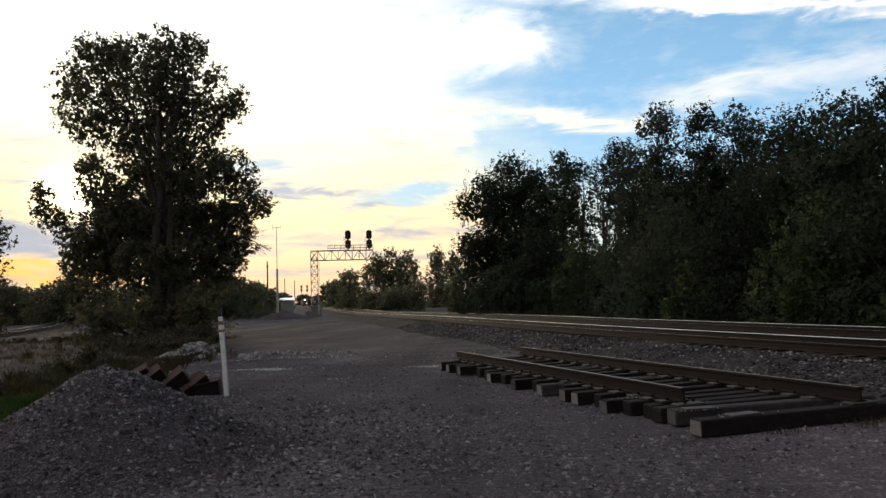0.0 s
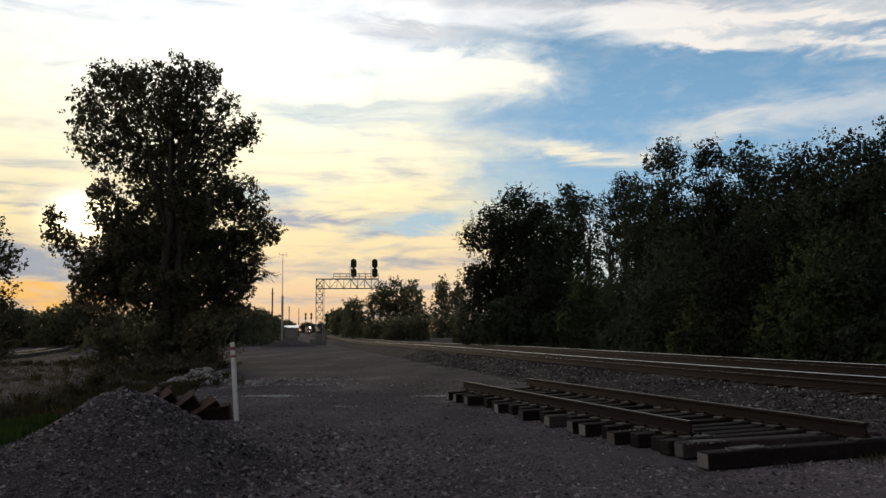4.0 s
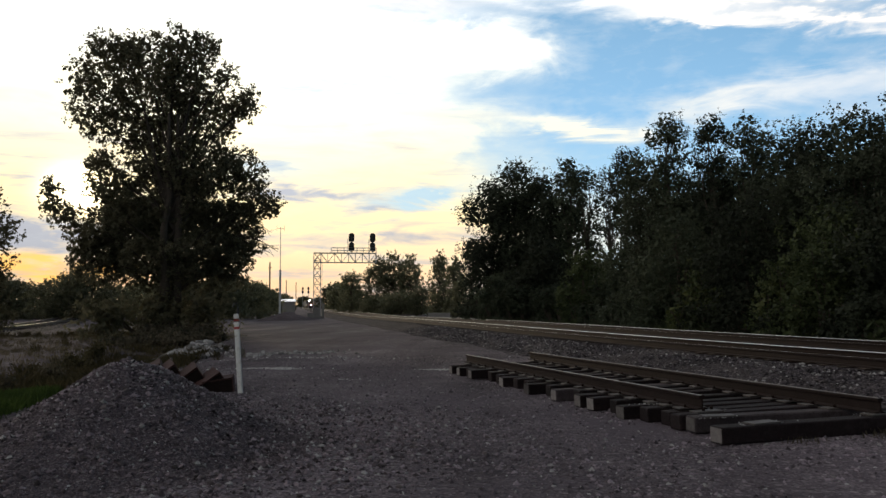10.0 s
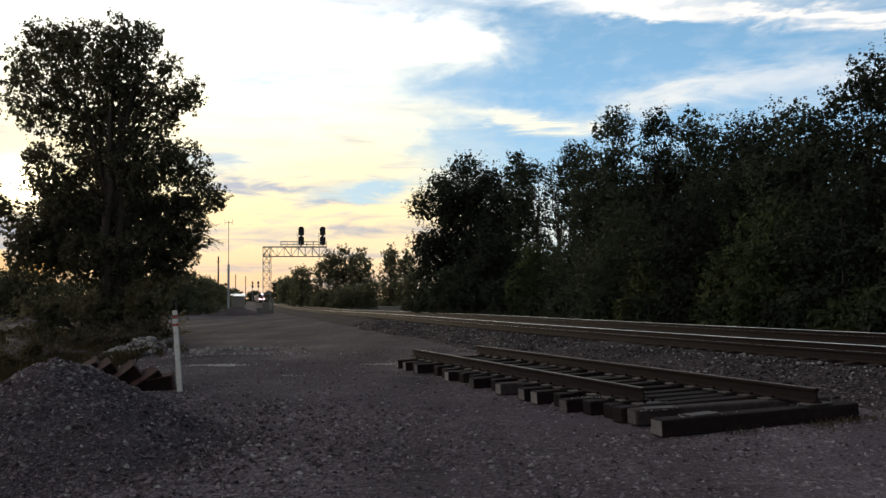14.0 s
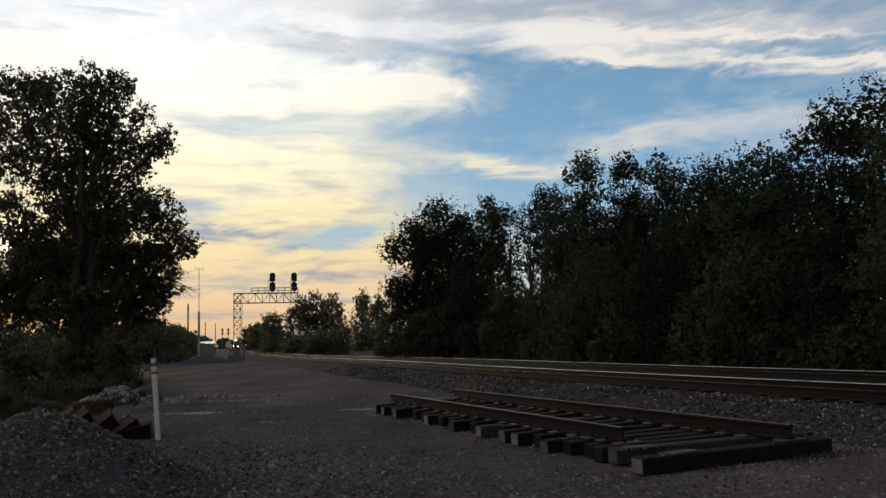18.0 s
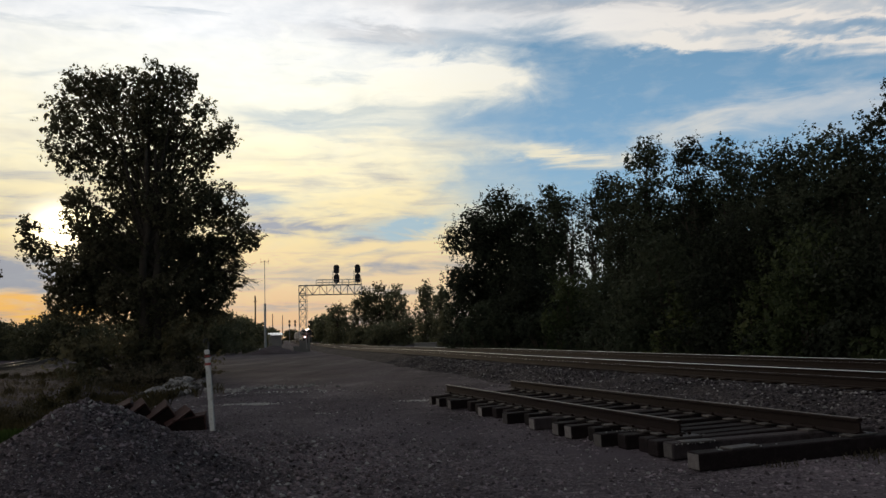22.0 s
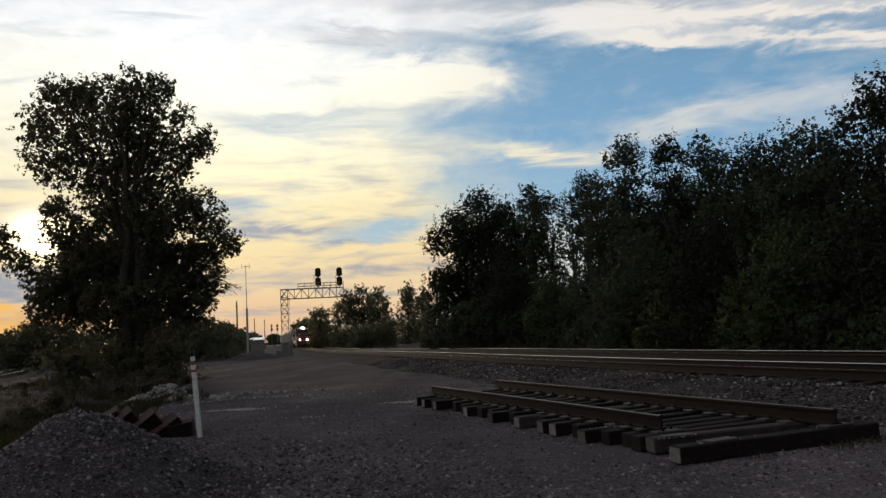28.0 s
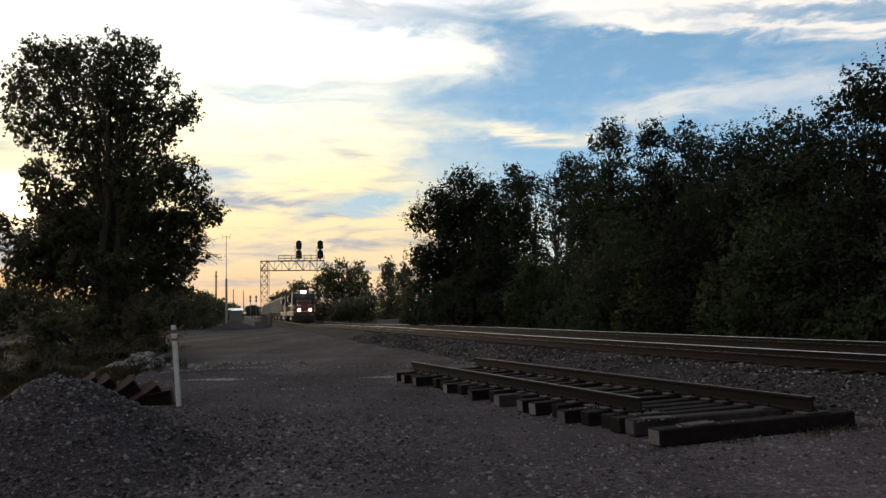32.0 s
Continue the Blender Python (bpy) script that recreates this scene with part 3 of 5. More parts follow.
def rail(points, lean=0.0, worn=0):
    """A rail swept along points on its top; lean tips its head, in radians. worn: the side whose head corner the wheels polish."""
    b = Build()
    bright = {1: (8, 9), -1: (9, 10, 11), 0: (8, 9, 10)}[worn]
    n = len(RAIL_SECTION)
    pts = [Vector(p) for p in points]
    for i, p in enumerate(pts):
        d = (pts[min(i + 1, len(pts) - 1)] - pts[max(i - 1, 0)]).normalized()
        side = Vector((d.y, -d.x, 0)).normalized()
        for sx, sz in RAIL_SECTION:
            b.v.append(tuple(p + side * (sx + (sz + 0.17) * lean) + Vector((0, 0, sz - sx * lean))))
    for i in range(len(pts) - 1):
        for s in range(n):
            t = (s + 1) % n
            b.f.append((i * n + s, i * n + t, (i + 1) * n + t, (i + 1) * n + s))
            b.m.append(1 if s in bright else 0)
    b.f += [tuple(range(n)), tuple(range((len(pts) - 1) * n, len(pts) * n))[::-1]]
    b.m += [0, 0]
    return b


def tie_mesh(name, length=2.59, width=0.23, height=0.178):
    b = Build().box((length, width, height), (0, 0, -height / 2), None, 0.012, 0, 1)
    return b.mesh(name, [M_TIE, M_TIE_END_LIT])


TIE = tie_mesh("tie")
PLATE_MAIN = Build().box((0.36, 0.19, 0.02), (0, 0, 0.008), None, 0.004).mesh("tie_plate", M_PLATE_RUST)
PLATE = Build().box((0.36, 0.19, 0.02), (0, 0, 0.008), None, 0.004).mesh("tie_plate", M_PLATE)
SPIKE = Build().box((0.035, 0.03, 0.035), (0, 0, 0.03), None, 0.006).box((0.016, 0.016, 0.03), (0, 0, 0.01)).mesh("spike", M_RUST)
for off in (0.0, SPACING):
    track = thing("railway_track", Matrix(), "main line railway track with rusty rails on ballast", "railway track", "main line tracks", "structure")
    for side, lean in ((-1, 0.025), (1, -0.025)):
        pts = [on_line(y, off + side * GAUGE / 2) for y in stations(-60, 900)]
        part("rail", rail(pts, lean, -side), [M_RUST, M_STEEL], track, "rusty rail with a polished running top")
    far = Build()
    y, i = -8.0, 0
    while y < 260:
        m = line_pose(y, off, -0.19) @ pose(0, 0, 0, 0, 0, random.uniform(-1, 1))
        if y < 58:
            ob = part("tie", TIE, None, track, at=m @ pose(random.uniform(-0.05, 0.05), 0, random.uniform(-0.008, 0.004)))
            if y < 24:
                for side in (-1, 1):
                    part("tie_plate", PLATE_MAIN, None, track, at=m @ pose(side * GAUGE / 2, 0, 0))
        else:
            far.box((2.59, 0.23, 0.178), m @ Vector((0, 0, -0.089)), m.to_3x3().to_4x4())
        y += 0.5
    tagged(part("far_ties", far, M_TIE, track), kind="stuff")


# ---- loose track panel on the yard ----
PANEL = Matrix.Translation((2.022, 9.492, 0.0)) @ pose(0, 0, 0, 0, 0, 19.97) @ pose(0, 0, 0, -0.15, -1.37, 0)
panel = thing("track_panel", PANEL, "spare track panel of rusty rails on old timber ties", "track panel")
random.seed(5)
# Ties along the panel: where they lie, how far they stick out, and how they are turned.
TIES = [(0.0, 0.0, 0.4), (0.56, 0.15, -3.2), (0.95, 0.13, 0.8), (1.36, 0.24, 0.5), (1.72, 0.16, -1.0), (2.1, 0.0, 0.7), (2.62, 0.18, -0.6), (3.1, 0.04, 1.0), (3.52, 0.05, -0.5), (3.95, 0.22, 0.6),
        (4.36, 0.02, 0.2), (4.92, 0.17, -0.8), (5.5, 0.0, 0.9), (6.0, 0.2, -0.4), (6.42, 0.15, 0.3), (6.8, 0.02, -0.7), (7.4, 0.16, 0.5), (8.0, 0.2, -0.2), (8.72, 0.01, 0.4), (9.2, 0.12, -0.5), (9.66, 0.04, 0.3), (10.27, 0.05, 0.0)]
# Lit ends are painted pale; most recessed ties are one dark colour all over.
TIE_DARK = Build().box((2.59, 0.23, 0.178), (0, 0, -0.089), None, 0.014).mesh("tie", M_TIE)
TIE_GREY = Build().box((2.59, 0.23, 0.178), (0, 0, -0.089), None, 0.016, 0, 1).mesh("tie", [M_TIE_PALE, M_TIE_END_LIT])
for i, (s, lat, turn) in enumerate(TIES):
    m = pose(lat + 1.26, s + (0.115 if i else 0.0), 0.178 + random.uniform(-0.012, 0.006), random.uniform(-1, 1), random.uniform(-0.3, 0.3), turn)
    tie = part("tie", TIE_GREY if i in (1, 10) else (TIE_DARK if lat > 0.1 else TIE), None, panel, "weathered pale grey timber tie" if i in (1, 10) else "", m)
    for side in (-1, 1):
        if (side < 0 and s < 0.9) or s < 0.1:
            continue
        x = 1.295 + side * GAUGE / 2
        part("tie_plate", PLATE, None, panel, "grey steel tie plate", pose(x + random.uniform(-0.02, 0.02), s + 0.115, 0.182, 0, 0, random.uniform(-4, 4)))
        for e in (-1, 1):
            part("spike", SPIKE, None, panel, "", pose(x + e * 0.085, s + 0.115 + e * 0.05, 0.19, 0, 0, random.uniform(-20, 20)))
for x, s, turn in ((0.53, 0.0, 6), (0.42, 0.66, -12), (2.05, 0.02, 3)):
    part("tie_plate", PLATE, None, panel, "grey steel tie plate", pose(x, s, 0.182, 0, 0, turn))
PR = 0.178 + 0.02 + 0.17
for x, lo, hi in ((1.295 - GAUGE / 2, 1.17, 10.85), (1.295 + GAUGE / 2, -0.02, 10.8)):
    part("rail", rail([(x, lo, PR), (x, (lo + hi) / 2, PR), (x, hi, PR)]), [M_RUST, M_STEEL_DULL], panel, "brown rusted rail")
chips = []
for cx, cy, n, r in ((0.55, 0.02, 90, 0.12), (0.45, 0.62, 60, 0.11), (0.7, 1.2, 30, 0.12), (0.35, 2.1, 25, 0.1), (2.0, 0.1, 20, 0.1)):
    for _ in range(n):
        p = PANEL @ Vector((cx + random.gauss(0, r), cy + random.gauss(0, 0.05), 0.182))
        chips.append((p.x, p.y, p.z, random.uniform(0.005, 0.014)))
stone_field("ballast_chips", M_LIME, chips, "pale stone chips lying on the ties")

def rock_mesh(seed, mat):
    """One broken stone, about a metre across, for scaled copies."""
    bm = bmesh.new()
    bmesh.ops.create_icosphere(bm, subdivisions=1, radius=1.0)
    rr = random.Random(seed)
    for v in bm.verts:
        v.co *= rr.uniform(0.72, 1.18)
        v.co.z *= 0.75
    me = bpy.data.meshes.new("stone")
    bm.to_mesh(me)
    bm.free()
    me.materials.append(mat)
    return me


M_ROCK = plain("broken_stone", (0.125, 0.104, 0.108), 0.9, 0, 0.35, 3, 0.4, 0.6)
M_ROCK_PALE = plain("broken_limestone", (0.29, 0.28, 0.278), 0.9, 0, 0.3, 2, 0.4, 0.65)
ROCKS = [rock_mesh(k, M_ROCK) for k in range(4)]
ROCKS_PALE = [rock_mesh(k + 9, M_ROCK_PALE) for k in range(4)]


def lay_rocks(spots, meshes, parent):
    """Lays single stones out as parts of parent, which stands at the world's origin."""
    for k, (x, y, z, q) in enumerate(spots):
        rr = random.Random(k)
        part("stone", meshes[k % 4], None, parent, at=pose(x, y, z, rr.uniform(-20, 20), rr.uniform(-20, 20), rr.uniform(0, 360)) @ Matrix.Diagonal((q, q, q, 1)))


# ---- gravel heap ----
HEAP = (-4.27, 9.2)


def heap_z(x, y):
    dx, dy = x - HEAP[0], y - HEAP[1]
    rx = 1.6 if dx < 0 else 1.75
    ry = 2.9 if dy < 0 else 1.9
    w = 1 + 0.22 * noise.noise((math.atan2(dy, dx) * 1.1, 0, 3))
    r = math.hypot(dx / rx, dy / ry) / w
    h = (0.90 * max(0.0, 1 - r) ** 1.15 + 0.05 * max(0.0, 1.5 - r) ** 2) / (1 + 0.10 * math.exp(-(r / 0.15) ** 2))
    return h + (0.05 * noise.noise((x * 2.1, y * 2.1, 1)) + 0.02 * noise.noise((x * 6, y * 6, 2))) * min(1, max(0, (1.15 - r) * 4)) - 0.05 * max(0, min(1, (r - 1.15) * 3))


b = Build()
n = 90
for j in range(n + 1):
    for i in range(n + 1):
        x, y = HEAP[0] - 4.2 + 7.4 * i / n, HEAP[1] - 4.6 + 8.0 * j / n
        b.v.append((x, y, heap_z(x, y) + ground_z(x, y)))
b.f = [(j * (n + 1) + i, j * (n + 1) + i + 1, (j + 1) * (n + 1) + i + 1, (j + 1) * (n + 1) + i) for j in range(n) for i in range(n)]
b.m = [0] * len(b.f)
heap = single("gravel_mound", b, M_PILE, "dark heap of crushed stone on the yard", "gravel heap", smooth=True)
spots, pale, outer = [], [], []
for _ in range(32000):
    a, r = rng.rand() * 6.283, 2.3 * rng.rand() ** 0.7
    x, y = HEAP[0] + r * 2.6 * math.cos(a), HEAP[1] + r * 2.9 * math.sin(a)
    z = heap_z(x, y)
    if z < 0.0 and rng.rand() < min(0.95, (r - 0.9) * 0.95):
        continue
    z = max(z, 0.0)
    (pale if rng.rand() < 0.09 else spots if r < 1.2 + 0.4 * rng.rand() else outer).append((x, y, z + ground_z(x, y) + 0.004, 0.009 + 0.026 * rng.rand() ** 2.4))
big = sorted(spots, key=lambda q: -q[3])[:260]
bright = sorted(pale, key=lambda q: -q[3])[:40]
lay_rocks(big, ROCKS, heap)
lay_rocks(bright, ROCKS_PALE, heap)
spots = [q for q in spots if q[3] < big[-1][3]]
pale = [q for q in pale if q[3] < bright[-1][3]]
stone_field("heap_stones", M_STONE_DARK, spots, "broken dark stones covering the heap")
stone_field("strewn_stones", M_STONE, outer, "loose stones strewn round the foot of the heap")
stone_field("heap_pale_stones", M_LIME, pale, "few pale stones on the heap")

# ---- pale rocks beyond the post ----
def bank(u, v):
    """A point on the low bank of rubble: u along it, away from the camera, v from its foot to its crest."""
    fx, fy, bx, by = -10.6 + 1.5 * u, 23.6 + 5.0 * u, -11.0 - 0.4 * u, 25.0 + 6.5 * u
    x, y = fx + (bx - fx) * v, fy + (by - fy) * v
    return x, y, ground_z(x, y) + (0.02 + 0.20 * u) * math.sin(min(v, 1.0) * 1.57) - (0.25 * (v - 1) if v > 1 else 0)


b = Build()
for j in range(21):
    for i in range(15):
        x, y, z = bank(-0.05 + 1.15 * j / 20, -0.1 + 1.7 * i / 14)
        b.v.append((x, y, z + 0.05 * noise.noise((x * 2.5, y * 2.5, 7)) - (0.12 if i in (0, 14) or j in (0, 20) else 0)))
b.f = [(j * 15 + i, (j + 1) * 15 + i, (j + 1) * 15 + i + 1, j * 15 + i + 1) for j in range(20) for i in range(14)]
b.m = [0] * len(b.f)
rubble = thing("rubble_pile", Matrix(), "pale broken limestone lying along the edge of the yard", "rubble")
part("bank", b, M_PILE, rubble, "low bank of dark earth and stone", smooth=True)
spots = []
for _ in range(420):
    x, y, z = bank(rng.rand(), 1.15 * rng.rand() ** 0.9)
    spots.append((x + rng.randn() * 0.08, y + rng.randn() * 0.08, z + 0.03, 0.035 + 0.15 * rng.rand() ** 2.0))
for _ in range(160):
    u = rng.rand()
    x, y = -8.3 + 2.2 * u + rng.randn() * 0.5, 26 + 2 * u + rng.randn() * 0.7
    spots.append((x, y, ground_z(x, y) + 0.01, 0.03 + 0.05 * rng.rand()))
big = sorted(spots, key=lambda q: -q[3])[:290]
lay_rocks(big, ROCKS_PALE, rubble)
spots = [q for q in spots if q[3] < big[-1][3]]
stone_field("limestone_rubble", M_LIME, spots, "pale limestone rubble along the edge of the yard")
spots = []
for cx, cy, rx, ry, n in ((-5.5, 20.1, 0.16, 0.10, 260), (-5.75, 20.15, 0.36, 0.09, 110), (-1.9, 20.3, 0.20, 0.06, 130), (-6.5, 20.3, 0.9, 0.06, 50), (-5.9, 24.4, 1.4, 0.25, 120), (-3.6, 17.6, 0.25, 0.1, 12)):
    for _ in range(n):
        x, y = cx + rx * rng.randn(), cy + ry * rng.randn()
        spots.append((x, y, ground_z(x, y) + 0.003, 0.010 + 0.022 * rng.rand()))
stone_field("pale_chippings", M_CHALK, spots, "pale stone chippings in streaks on the gravel")

# ---- marker post ----
post = thing("marker_post", pose(-4.722, 14.55, -0.03, 0, -4.0, 0), "white painted wooden marker post, leaning, with red bands", "post")
part("stake", Build().box((0.082, 0.045, 1.21), (0, 0, 0.605), None, 0.006), M_WHITE, post)
part("red_band", Build().box((0.086, 0.049, 0.045), (0, 0, 1.115), None, 0.003), M_RED, post, "faded red band")
part("red_band", Build().box((0.086, 0.049, 0.03), (0, 0, 1.245), None, 0.003), M_RED, post, "faded red band")
part("cap", Build().box((0.08, 0.043, 0.08), (0, 0, 1.315), None, 0.006), M_WHITE, post)
part("collar", Build().box((0.088, 0.051, 0.05), (0, 0, 1.19), None, 0.004), M_WHITE, post)
part("wire_loop", Build().tube([(0.03, 0, 1.33), (0.035, 0, 1.47), (0.015, 0, 1.53), (-0.03, 0, 1.525), (-0.045, 0, 1.47)], 0.016, 6), M_BLACK, post, "dark bent wire loop on top")

# ---- rusty scrap behind the heap ----
def scrap(x, y, z, size, turn, tip, lean, label):
    """An open-bottomed box of heavy rusted plate with a sagging lid and a torn front edge."""
    w, d, h = size
    t = 0.022
    ob = thing("steel_scrap", pose(x, y, z, tip, lean, turn), label, "scrap metal", "scrap steel boxes")
    b = Build()
    n = 7
    for j in range(n):
        for i in range(n):
            u, v = i / (n - 1) - 0.5, j / (n - 1) - 0.5
            b.v.append((u * w, v * d, h - 0.012 * (1 - 4 * u * u) * (1 - 2.2 * v * v) + 0.008 * noise.noise((u * 9 + x * 7, v * 9, 0))))
    k = len(b.v)
    b.v += [(p[0], p[1], p[2] - t) for p in b.v]
    for j in range(n - 1):
        for i in range(n - 1):
            q = (j * n + i, j * n + i + 1, (j + 1) * n + i + 1, (j + 1) * n + i)
            b.f += [q, tuple(c + k for c in reversed(q))]
    rim = [i for i in range(n)] + [j * n + n - 1 for j in range(1, n)] + [(n - 1) * n + i for i in range(n - 2, -1, -1)] + [j * n for j in range(n - 2, 0, -1)]
    b.f += [(rim[i], k + rim[i], k + rim[(i + 1) % len(rim)], rim[(i + 1) % len(rim)]) for i in range(len(rim))]
    b.m = [0] * len(b.f)
    part("lid_plate", b, M_RUST_RED, ob)
    for sx in (-1, 1):
        part("side_plate", Build().box((t, d, h * 0.96), (sx * (w / 2 - t / 2), 0, h * 0.47), pose(0, 0, 0, 0, sx * 2, 0), 0.007), M_RUST_RED, ob)
    # The front's shade is put into its colour: darker rust than the other plates.
    part("front_plate", Build().box((w * 0.98, t, h * 0.92), (0, -d / 2 + t, h * 0.44), pose(0, 0, 0, -4, 0, 0), 0.007), M_RUST, ob)
    part("back_plate", Build().box((w * 0.98, t, h * 0.92), (0, d / 2 - t, h * 0.44), None, 0.007), M_RUST_RED, ob)
    return ob


for row in ((-6.62, 15.6, 0.0, (0.50, 0.6, 0.40), 20, 6, -26), (-6.22, 15.4, -0.08, (0.56, 0.6, 0.48), 24, 8, -34), (-5.68, 15.2, -0.12, (0.54, 0.6, 0.50), 20, 8, -36), (-5.28, 15.05, -0.14, (0.46, 0.55, 0.44), 28, 6, -33), (-5.2, 14.95, -0.12, (0.52, 0.42, 0.34), 14, 4, -8)):
    scrap(*row, "dark red-brown rusted steel box lying tilted behind the heap")


# ---- trees ----
def leaves(name, spots, out, mat, size, seed, loose=0.8):
    """A crown of single folded leaves, turned every way but a little more towards the light. spots, out: centres and outward directions."""
    r = np.random.RandomState(seed)
    n = len(spots)
    up = 0.45 * out + np.array([0, 0, 0.25]) + loose * r.randn(n, 3)
    up /= np.linalg.norm(up, axis=1)[:, None]
    a = np.cross(up, r.randn(n, 3))
    a /= np.linalg.norm(a, axis=1)[:, None]
    c = np.cross(up, a)
    s = (size * (0.6 + 0.8 * r.rand(n)))[:, None]
    v = np.stack([spots - a * s * 0.5, spots + c * s * 0.42 + up * s * 0.1, spots + a * s * 0.6, spots - c * s * 0.42 + up * s * 0.1], 1).reshape(-1, 3)
    me = bpy.data.meshes.new(name)
    me.from_pydata(v.tolist(), [], np.arange(4 * n).reshape(-1, 4).tolist())
    me.materials.append(mat)
    return me


def crown_spots(lobes, seed, per_m2, spread, ragged=0.5, bunch=(16, 30), gaps=0.0):
    """Leaf centres on short twigs that fill the lobes (x, y, z, rx, ry, rz, fill), with their outward directions. gaps: how much of the crown is open."""
    r = np.random.RandomState(seed)
    out, dirs = [], []
    for k, (x, y, z, rx, ry, rz, fill) in enumerate(lobes):
        n = max(8, int(fill * per_m2 * (rx * rz + rx * ry) * 4.0))
        d = r.randn(n, 3)
        d /= np.linalg.norm(d, axis=1)[:, None]
        wob = np.array([1.04 + ragged * noise.noise((q[0] * 2.3 + k * 3.1 + seed, q[1] * 2.3, q[2] * 2.3)) for q in d])
        rad = (0.25 + 0.75 * r.rand(n) ** 0.5) * wob
        c = np.array([x, y, z]) + d * rad[:, None] * np.array([rx, ry, rz])
        if gaps:
            open_ = np.array([noise.noise((q[0] * 1.5 + seed, q[1] * 0.7, q[2] * 1.5)) + 0.6 * noise.noise((q[0] * 3.6, q[1] * 1.5, q[2] * 3.6)) for q in c])
            keep = open_ > gaps - 0.5
            c, d = c[keep], d[keep]
            n = len(c)
        twig = d + np.array([0, 0, 0.7]) + 0.6 * r.randn(n, 3)
        twig /= np.linalg.norm(twig, axis=1)[:, None]
        m = r.randint(bunch[0], bunch[1], n)
        idx = np.repeat(np.arange(n), m)
        sp = spread * (0.6 + 0.8 * r.rand(n))[idx][:, None]
        ball = r.randn(len(idx), 3)
        ball *= (r.rand(len(idx)) ** 0.4 / np.linalg.norm(ball, axis=1))[:, None]
        out.append(c[idx] + ball * sp * 1.15 + twig[idx] * sp * (r.rand(len(idx)) * 3.0 - 1.8)[:, None])
        dirs.append(d[idx] + 0.4 * ball)
    return np.concatenate(out), np.concatenate(dirs)


def core_spots(lobes, seed, size, dense):
    """Centres of the larger, shaded leaf sprays inside the lobes."""
    r = np.random.RandomState(seed + 1)
    out, dirs = [], []
    for x, y, z, rx, ry, rz, fill in lobes:
        n = max(6, int(dense * fill * rx * rz / (size * size)))
        d = r.randn(n, 3)
        d /= np.linalg.norm(d, axis=1)[:, None]
        out.append(np.array([x, y, z]) + d * (0.72 * r.rand(n) ** 0.45)[:, None] * np.array([rx, ry, rz]))
        dirs.append(d)
    return np.concatenate(out), np.concatenate(dirs)


def foliage_mesh(name, lobes, seed, per_m2, spread, ragged, mat, size, core, dense, bunch=(16, 30), gaps=0.0, loose=0.8):
    a, da = crown_spots(lobes, seed, per_m2, spread, ragged, bunch, gaps)
    c, dc = core_spots(lobes, seed, core, dense)
    return leaves(name, np.concatenate([a, c]), np.concatenate([da, dc]), mat, np.r_[np.full(len(a), size), np.full(len(c), core)], seed, loose)


def limbs(lobes, height, radius, seed, trunks=((0, 0),), twigs=4):
    b = Build()
    r = random.Random(seed)
    for tx, ty in trunks:
        pts, rad = [], []
        for i in range(9):
            u = i / 8
            pts.append((tx + r.uniform(-0.12, 0.12) * u * height * 0.15, ty + r.uniform(-0.1, 0.1) * u, u * height * 0.8 - 0.1))
            rad.append(radius * (1 - 0.8 * u) * (1.25 if i == 0 else 1))
        b.tube(pts, rad, 8)
    for x, y, z, rx, ry, rz, f in lobes:
        tx, ty = r.choice(trunks)
        z0 = max(height * 0.12, min(z - 0.4 * max(rx, rz) - 0.35 * abs(x), height * 0.6) * r.uniform(0.7, 0.95))
        a, e = Vector((tx, ty, z0)), Vector((x, y, z))
        mid = a.lerp(e, 0.5) + Vector((r.uniform(-0.3, 0.3), r.uniform(-0.3, 0.3), 0.12 * (e - a).length))
        far = 0.5 if abs(x) > 3.2 else 1.0
        b.tube([a, a.lerp(mid, 0.5) + Vector((0, 0, -0.1)), mid, mid.lerp(e, 0.5) + Vector((r.uniform(-0.2, 0.2), 0, 0.15)), e], [radius * k * far for k in (0.40, 0.30, 0.22, 0.14, 0.06)], 6)
        for _ in range(twigs):
            q = e + Vector((r.uniform(-0.8, 0.8) * rx, r.uniform(-0.8, 0.8) * ry, r.uniform(-0.3, 0.9) * rz))
            b.tube([mid.lerp(e, r.random()), mid.lerp(q, 0.6), q], [radius * 0.10, radius * 0.06, radius * 0.025], 5)
    return b


def tree(m, lobes, height, radius, seed, label, per_m2=2.2, size=0.2, spread=0.33, mat=None, trunks=((0, 0),), group="", name="tree", category="tree", ragged=0.3, core=0.5, dense=9.0, bunch=(16, 30), swell=1.0, gaps=0.0, twigs=4, loose=0.8):
    lobes = [q[:3] + tuple(v * swell for v in q[3:6]) + (q[6],) for q in lobes]
    ob = thing(name, m, label, category, group)
    part("trunk", limbs(lobes, height, radius, seed, trunks=trunks, twigs=twigs), M_BARK, ob, smooth=True)
    cr = new("crown", foliage_mesh("crown", lobes, seed, per_m2, spread, ragged, mat or M_LEAF, size, core, dense, bunch, gaps, loose))
    cr.parent = ob
    return ob


